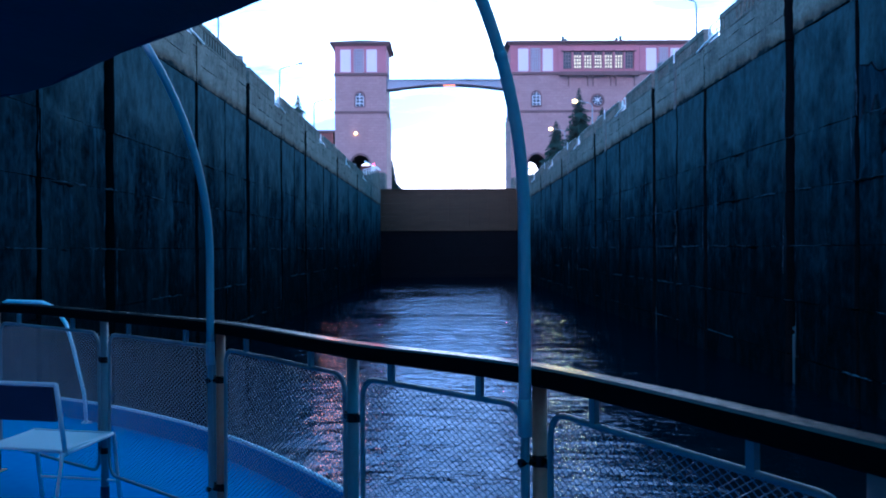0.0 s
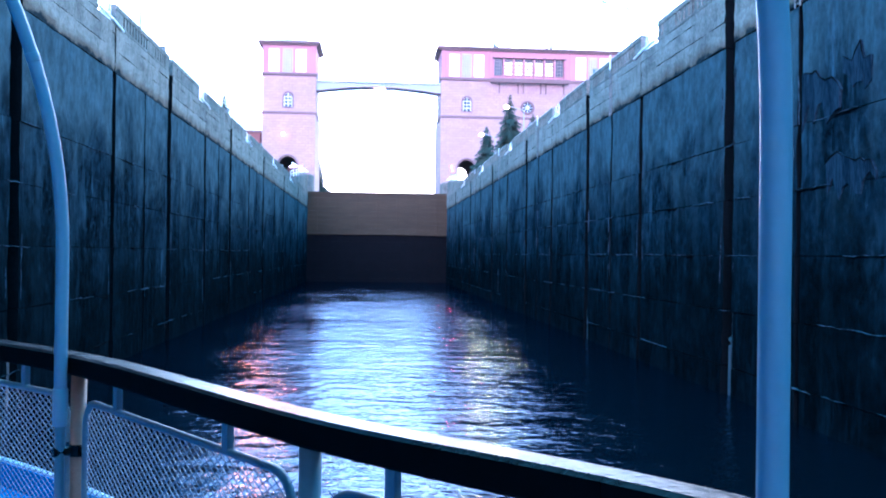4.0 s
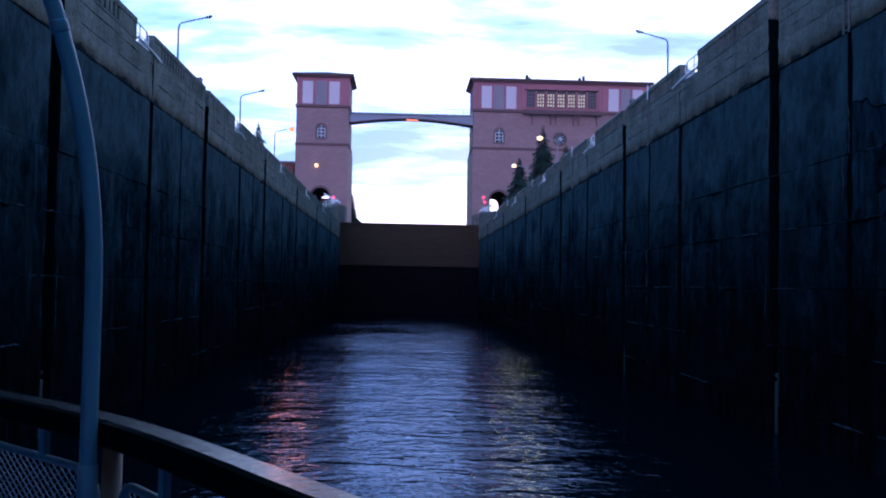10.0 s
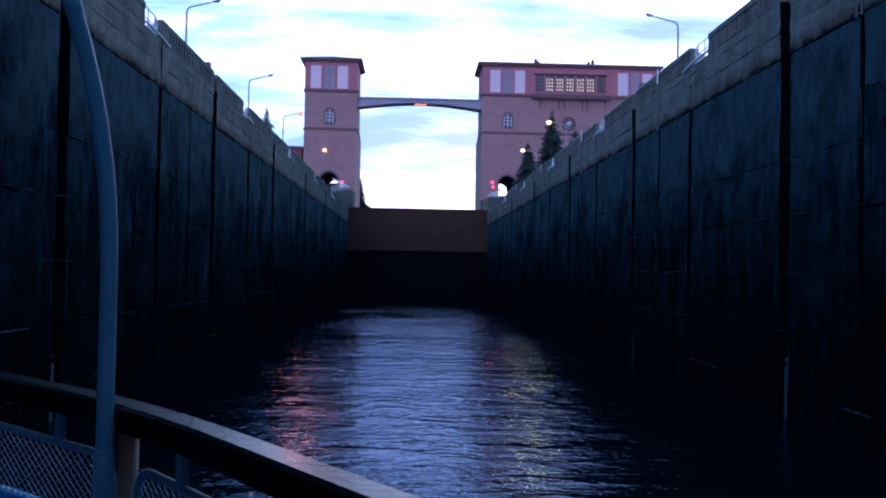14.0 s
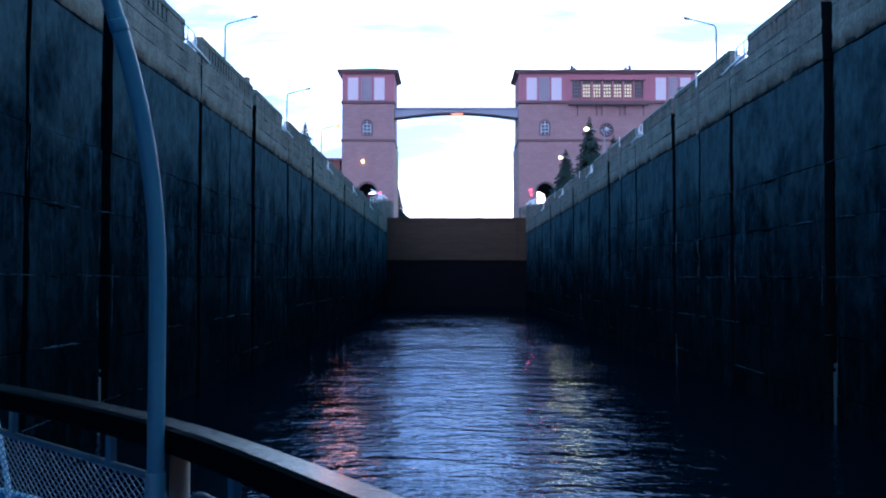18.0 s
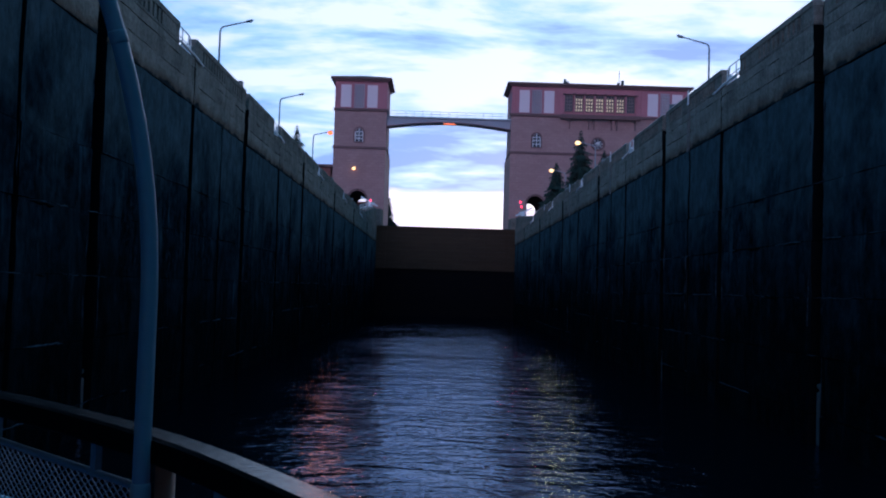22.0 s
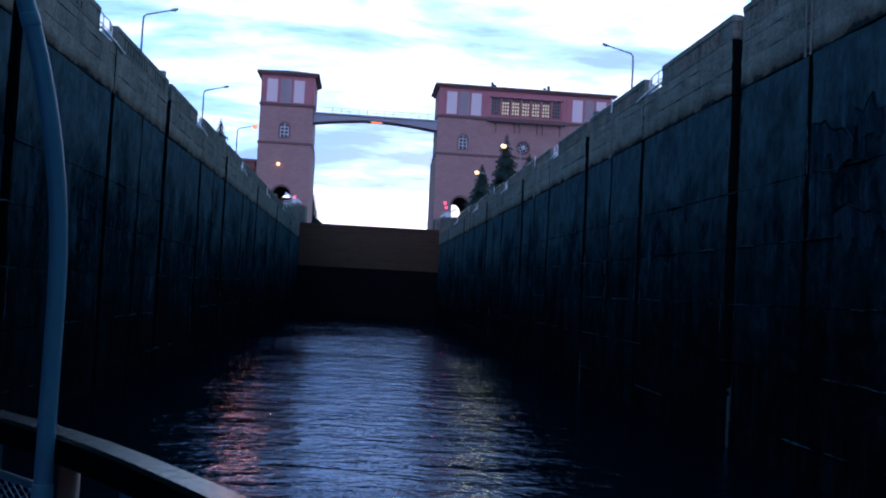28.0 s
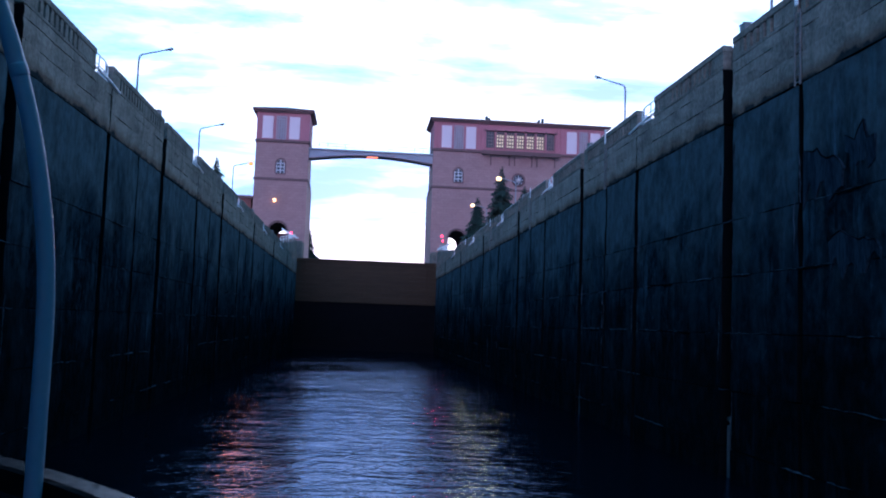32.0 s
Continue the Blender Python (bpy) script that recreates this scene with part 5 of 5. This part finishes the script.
# cap rail: a flat dark board with rounded edges
rail = thing("deck_rail", "deck rail with dark flat handrail, posts and wire mesh panels", "railing")
section = [(-0.044, -0.026), (0.044, -0.026), (0.051, -0.016), (0.051, 0.05), (0.04, 0.06), (-0.04, 0.06), (-0.051, 0.05), (-0.051, -0.016)]
joints = [0, 30, 55, 76, 94, 112, 130, len(line) - 1]
for s, e in zip(joints, joints[1:]):
    seg = line[s:e + 1]
    bm = bmesh.new()
    rings = []
    for i, p in enumerate(seg):
        q0, q1 = line[max(s + i - 1, 0)], line[min(s + i + 1, len(line) - 1)]
        t = (q1 - q0).normalized()
        nrm = Vector((-t.y, t.x))
        g = 0.0
        if i == len(seg) - 1:
            g = -0.002
        rings.append([bm.verts.new((p.x + nrm.x * o + t.x * g, p.y + nrm.y * o + t.y * g, RAIL_TOP - 0.06 + h)) for o, h in section])
    k = len(section)
    for r0, r1 in zip(rings, rings[1:]):
        for j in range(k):
            bm.faces.new((r0[j], r1[j], r1[(j + 1) % k], r0[(j + 1) % k]))
    bm.faces.new(rings[0])
    bm.faces.new(rings[-1][::-1])
    bmesh.ops.recalc_face_normals(bm, faces=bm.faces[:])
    cap = part("cap_board", bm, M_RAIL, rail, "dark varnished board with a glossy top")
    cap.data.materials.append(M_RAILSIDE)
    for face in cap.data.polygons:
        face.material_index = 0 if face.normal.z > 0.5 else 1

POSTS = [Vector(p) for p in RAIL_LINE]


def rail_post(p, mat, label):
    ob = tagged(new("post"), label)
    ob.parent, ob.matrix_basis = rail, pose(p.x, p.y, DECK)
    bm = bmesh.new()
    tube(bm, [(0, 0, 0), (0, 0, RAIL_TOP - DECK - 0.088)], 0.032, 14)
    part("tube", bm, mat, ob, smooth=True)
    part("foot_sleeve", tubes([(0, 0, 0.014), (0, 0, 0.17)], r=0.037, sides=14), M_SLING, ob, "dark blue painted foot")
    part("foot_flange", boxes((-0.07, 0.07, -0.07, 0.07, 0, 0.014), bevel=0.004), mat, ob)
    for z in (0.47, 1.23):
        part("clamp", tubes([(0, 0, z - 0.025), (0, 0, z + 0.025)], r=0.04, sides=12), M_RAIL, ob, "dark clamp band")


for i, p in enumerate(POSTS):
    if i in (0, 2, 4, 6, 8):
        rail_post(p, M_TAN, "tan steel post")
    else:
        rail_post(p, M_POST, "grey-blue painted steel post")


def rounded_rect(w, h, r, n=5):
    pts = []
    for cx, cz, a0 in ((w - r, h - r, 0), (r, h - r, 90), (r, r, 180), (w - r, r, 270)):
        for k in range(n + 1):
            a = radians(a0 + 90 * k / n)
            pts.append((cx + r * math.cos(a), cz + r * math.sin(a)))
    return pts


def rail_panel(p, q, detailed):
    """Mesh guard panel between two posts: tube frame, diamond wire, two short stays up to the rail, lugs to the posts."""
    d = q - p
    gap = 0.085
    w = d.length - 2 * gap
    ang = math.degrees(math.atan2(d.y, d.x))
    z0, h = DECK + 0.28, RAIL_TOP - 0.19 - DECK - 0.28
    o = p + d.normalized() * gap
    ob = tagged(new("panel"), "wire mesh in a rounded grey-blue tube frame")
    ob.parent, ob.matrix_basis = rail, pose(o.x, o.y, z0, 0, 0, ang)
    fr = bmesh.new()
    out = rounded_rect(w, h, 0.11)
    tube(fr, [(x, 0, z) for x, z in out + out[:2]], 0.014, 8, False)
    part("frame", fr, M_POST, ob, smooth=True)
    if detailed:
        wires = bmesh.new()
        step = 0.052
        lean = 0.62      # wires climb steeper than they run
        n = int((w + h / lean) / step) + 1
        for sgn in (1, -1):
            for k in range(n):
                c = k * step - (h / lean if sgn > 0 else 0)
                # x = c + sgn * z / lean
                za, zb = 0.0, h
                lims = sorted(((0.0 - c) * sgn * lean, (w - c) * sgn * lean))
                za, zb = max(za, lims[0]), min(zb, lims[1])
                if zb - za < 0.03:
                    continue
                tube(wires, [(c + sgn * za / lean, 0.002 * sgn, za), (c + sgn * zb / lean, 0.002 * sgn, zb)], 0.0022, 3, False)
        part("wire_mesh", wires, M_WIRE, ob, "diamond wire mesh")
    for f in (0.21, 0.76):
        part("stay", boxes((w * f - 0.018, w * f + 0.018, -0.012, 0.012, h - 0.005, RAIL_TOP - 0.088 - z0)), M_POST, ob)
    for x0, x1 in ((-0.05, 0.005), (w - 0.005, w + 0.05)):
        for z in (0.19, 0.95):
            part("lug", boxes((x0, x1, -0.012, 0.012, z - 0.022, z + 0.022), bevel=0.003), M_RAIL, ob)
    return ob


for i in range(len(POSTS) - 1):
    rail_panel(POSTS[i], POSTS[i + 1], 1 <= i <= 7)


def awning_pole(p, inward, bend, rad, arc):
    """Round pole clamped inboard of a rail post; its head bends in towards the awning."""
    ob = thing("awning_pole", "pale grey painted curved awning pole clamped to the rail", "pole", pose(p.x, p.y, DECK), "awning poles")
    n = inward
    b = Vector((0.0, 0.0))
    z1 = bend - DECK
    pts = [(b.x, b.y, 1.35), (b.x, b.y, 1.6), (b.x, b.y, z1)]
    for k in range(1, 15):
        a = radians(arc / 14 * k)
        s = rad * (1 - math.cos(a))
        pts.append((b.x + n.x * s, b.y + n.y * s, z1 + rad * math.sin(a)))
    bm = bmesh.new()
    tube(bm, pts, 0.0265, 16)
    part("tube", bm, M_POLE, ob, smooth=True)
    bm = bmesh.new()
    tube(bm, [(b.x, b.y, 0), (b.x, b.y, 0.02), (b.x, b.y, 1.34), (b.x, b.y, 1.36)], 0.0195, 14)
    part("spigot", bm, M_POST, ob, "slim grey-blue tube below the sleeve", smooth=True)
    bm = bmesh.new()
    tube(bm, [(b.x, b.y, 1.34), (b.x, b.y, 1.345), (b.x, b.y, 1.495), (b.x, b.y, 1.5)], 0.031, 14, radii=[0.028, 0.031, 0.031, 0.028])
    part("sleeve", bm, M_POLE, ob, smooth=True)
    bm = bmesh.new()
    a, b = Vector(pts[9]), Vector(pts[10])
    tube(bm, [a.lerp(b, t)[:] for t in (0.0, 0.05, 0.3, 0.35)], 0.0285, 16, radii=[0.0268, 0.0285, 0.0285, 0.0268])
    part("collar", bm, M_POLE, ob, smooth=True)
    for z in (0.47, 1.23):
        part("bracket", tubes([(n.x * 0.03, n.y * 0.03, z), (-n.x * 0.1, -n.y * 0.1, z)], r=0.02), M_RAIL, ob)
    return [(p.x + q[0], p.y + q[1], DECK + q[2]) for q in pts]


tops = []
for i in range(len(POSTS)):
    t = (POSTS[min(i + 1, len(POSTS) - 1)] - POSTS[max(i - 1, 0)]).normalized()
    inward = Vector((t.y, -t.x))
    if i in (0, 2, 4, 6, 8, 9):
        tops.append(awning_pole(POLES[i], inward, *((6.35, 2.0, 39) if i >= 6 else (6.15, 2.5, 37)))[-1])

# awning: sagging canvas over the deck, hemmed at the pole heads
hem = curve_points([(x, y) for x, y, z in tops], 0.5)
zt = tops[0][2] - 0.08
bm = bmesh.new()
rows = []
for k, rise in enumerate((0.0, 0.1, 0.32, 0.5, 0.6)):
    off = offset_line(hem, -0.05 - 1.1 * k)
    rows.append([bm.verts.new((p.x, p.y, zt + rise - (0.03 * math.sin(i * 1.05) ** 2 if k == 0 else 0.0))) for i, p in enumerate(off)])
for a, b in zip(rows, rows[1:]):
    for i in range(len(a) - 1):
        bm.faces.new((a[i], a[i + 1], b[i + 1], b[i]))
geo = bmesh.ops.extrude_face_region(bm, geom=bm.faces[:])
bmesh.ops.translate(bm, vec=(0, 0, 0.012), verts=[v for v in geo["geom"] if isinstance(v, bmesh.types.BMVert)])
bmesh.ops.recalc_face_normals(bm, faces=bm.faces[:])
awning = thing("awning", "navy blue canvas awning stretched over the after deck", "awning")
part("canvas", bm, M_CANVAS, awning, smooth=True)
bm = bmesh.new()
tube(bm, [(p.x, p.y, zt - 0.004) for p in offset_line(hem, -0.05)], 0.018, 8)
part("hem_tube", bm, M_CANVAS, awning, smooth=True)

# bent white davit tube standing at the deck edge
hoop = thing("davit_tube", "bent white painted davit tube standing at the deck edge", "davit")
bm = bmesh.new()
tube(bm, [(-5.67, 9.08, 4.09), (-5.64, 9.04, 4.98), (-5.5, 8.93, 5.43), (-5.23, 8.76, 5.55), (-4.62, 8.43, 5.55), (-4.38, 8.29, 5.48), (-4.2, 8.18, 5.29), (-4.07, 8.07, 5.02), (-3.85, 7.88, 4.43), (-3.81, 7.84, 4.09)],
     0.024, 12)
part("tube", bm, M_FRAMEW, hoop, smooth=True)
for x, y in ((-5.67, 9.08), (-3.81, 7.84)):
    part("foot_flange", tubes([(x, y, DECK + 0.003), (x, y, DECK + 0.02)], r=0.06, sides=12), M_FRAMEW, hoop)

# the after deck above is laid out 1 : 0.72; this brings it to its true size
AFT = Matrix.Translation((0.0, 0.1, 6.2)) @ Matrix.Scale(0.72, 4) @ Matrix.Translation((0.0, -0.1, -6.2))
for ob in [o for o in bpy.data.objects if o.parent is None and o.name.split(".")[0] in ("passenger_ship", "deck_rail", "awning_pole", "awning", "davit_tube")]:
    ob.matrix_world = AFT @ ob.matrix_basis

# deck chair, on the deck
chair = thing("deck_chair", "white tube deck chair with a dark blue fabric back", "chair", pose(-1.82, 2.82, (AFT @ Vector((0, 0, DECK))).z + 0.001, 0, 0, -13))
for x in (-0.27, 0.27):
    part("side_frame", tubes([(x, -0.34, 0), (x, -0.25, 0.43), (x, 0.23, 0.45), (x, 0.3, 0)], r=0.013), M_FRAMEW, chair, smooth=True)
    part("back_upright", tubes([(x, -0.22, 0.42), (x, -0.30, 0.82)], r=0.013), M_FRAMEW, chair, smooth=True)
part("top_tube", tubes([(-0.27, -0.30, 0.82), (0.27, -0.30, 0.82)], r=0.013), M_FRAMEW, chair)
part("front_tube", tubes([(-0.27, 0.23, 0.45), (0.27, 0.23, 0.45)], r=0.013), M_FRAMEW, chair)
part("lower_tube", tubes([(-0.27, 0.275, 0.16), (0.27, 0.275, 0.16)], r=0.010), M_FRAMEW, chair)
part("seat", boxes((-0.255, 0.255, -0.24, 0.23, 0.435, 0.455), bevel=0.006), M_FRAMEW, chair, "pale blue-white seat")
bm = boxes((-0.25, 0.25, -0.012, 0.012, 0.0, 0.2), bevel=0.005)
bmesh.ops.transform(bm, matrix=pose(0, -0.262, 0.615, 11), verts=bm.verts[:])
part("back_sling", bm, M_SLING, chair)
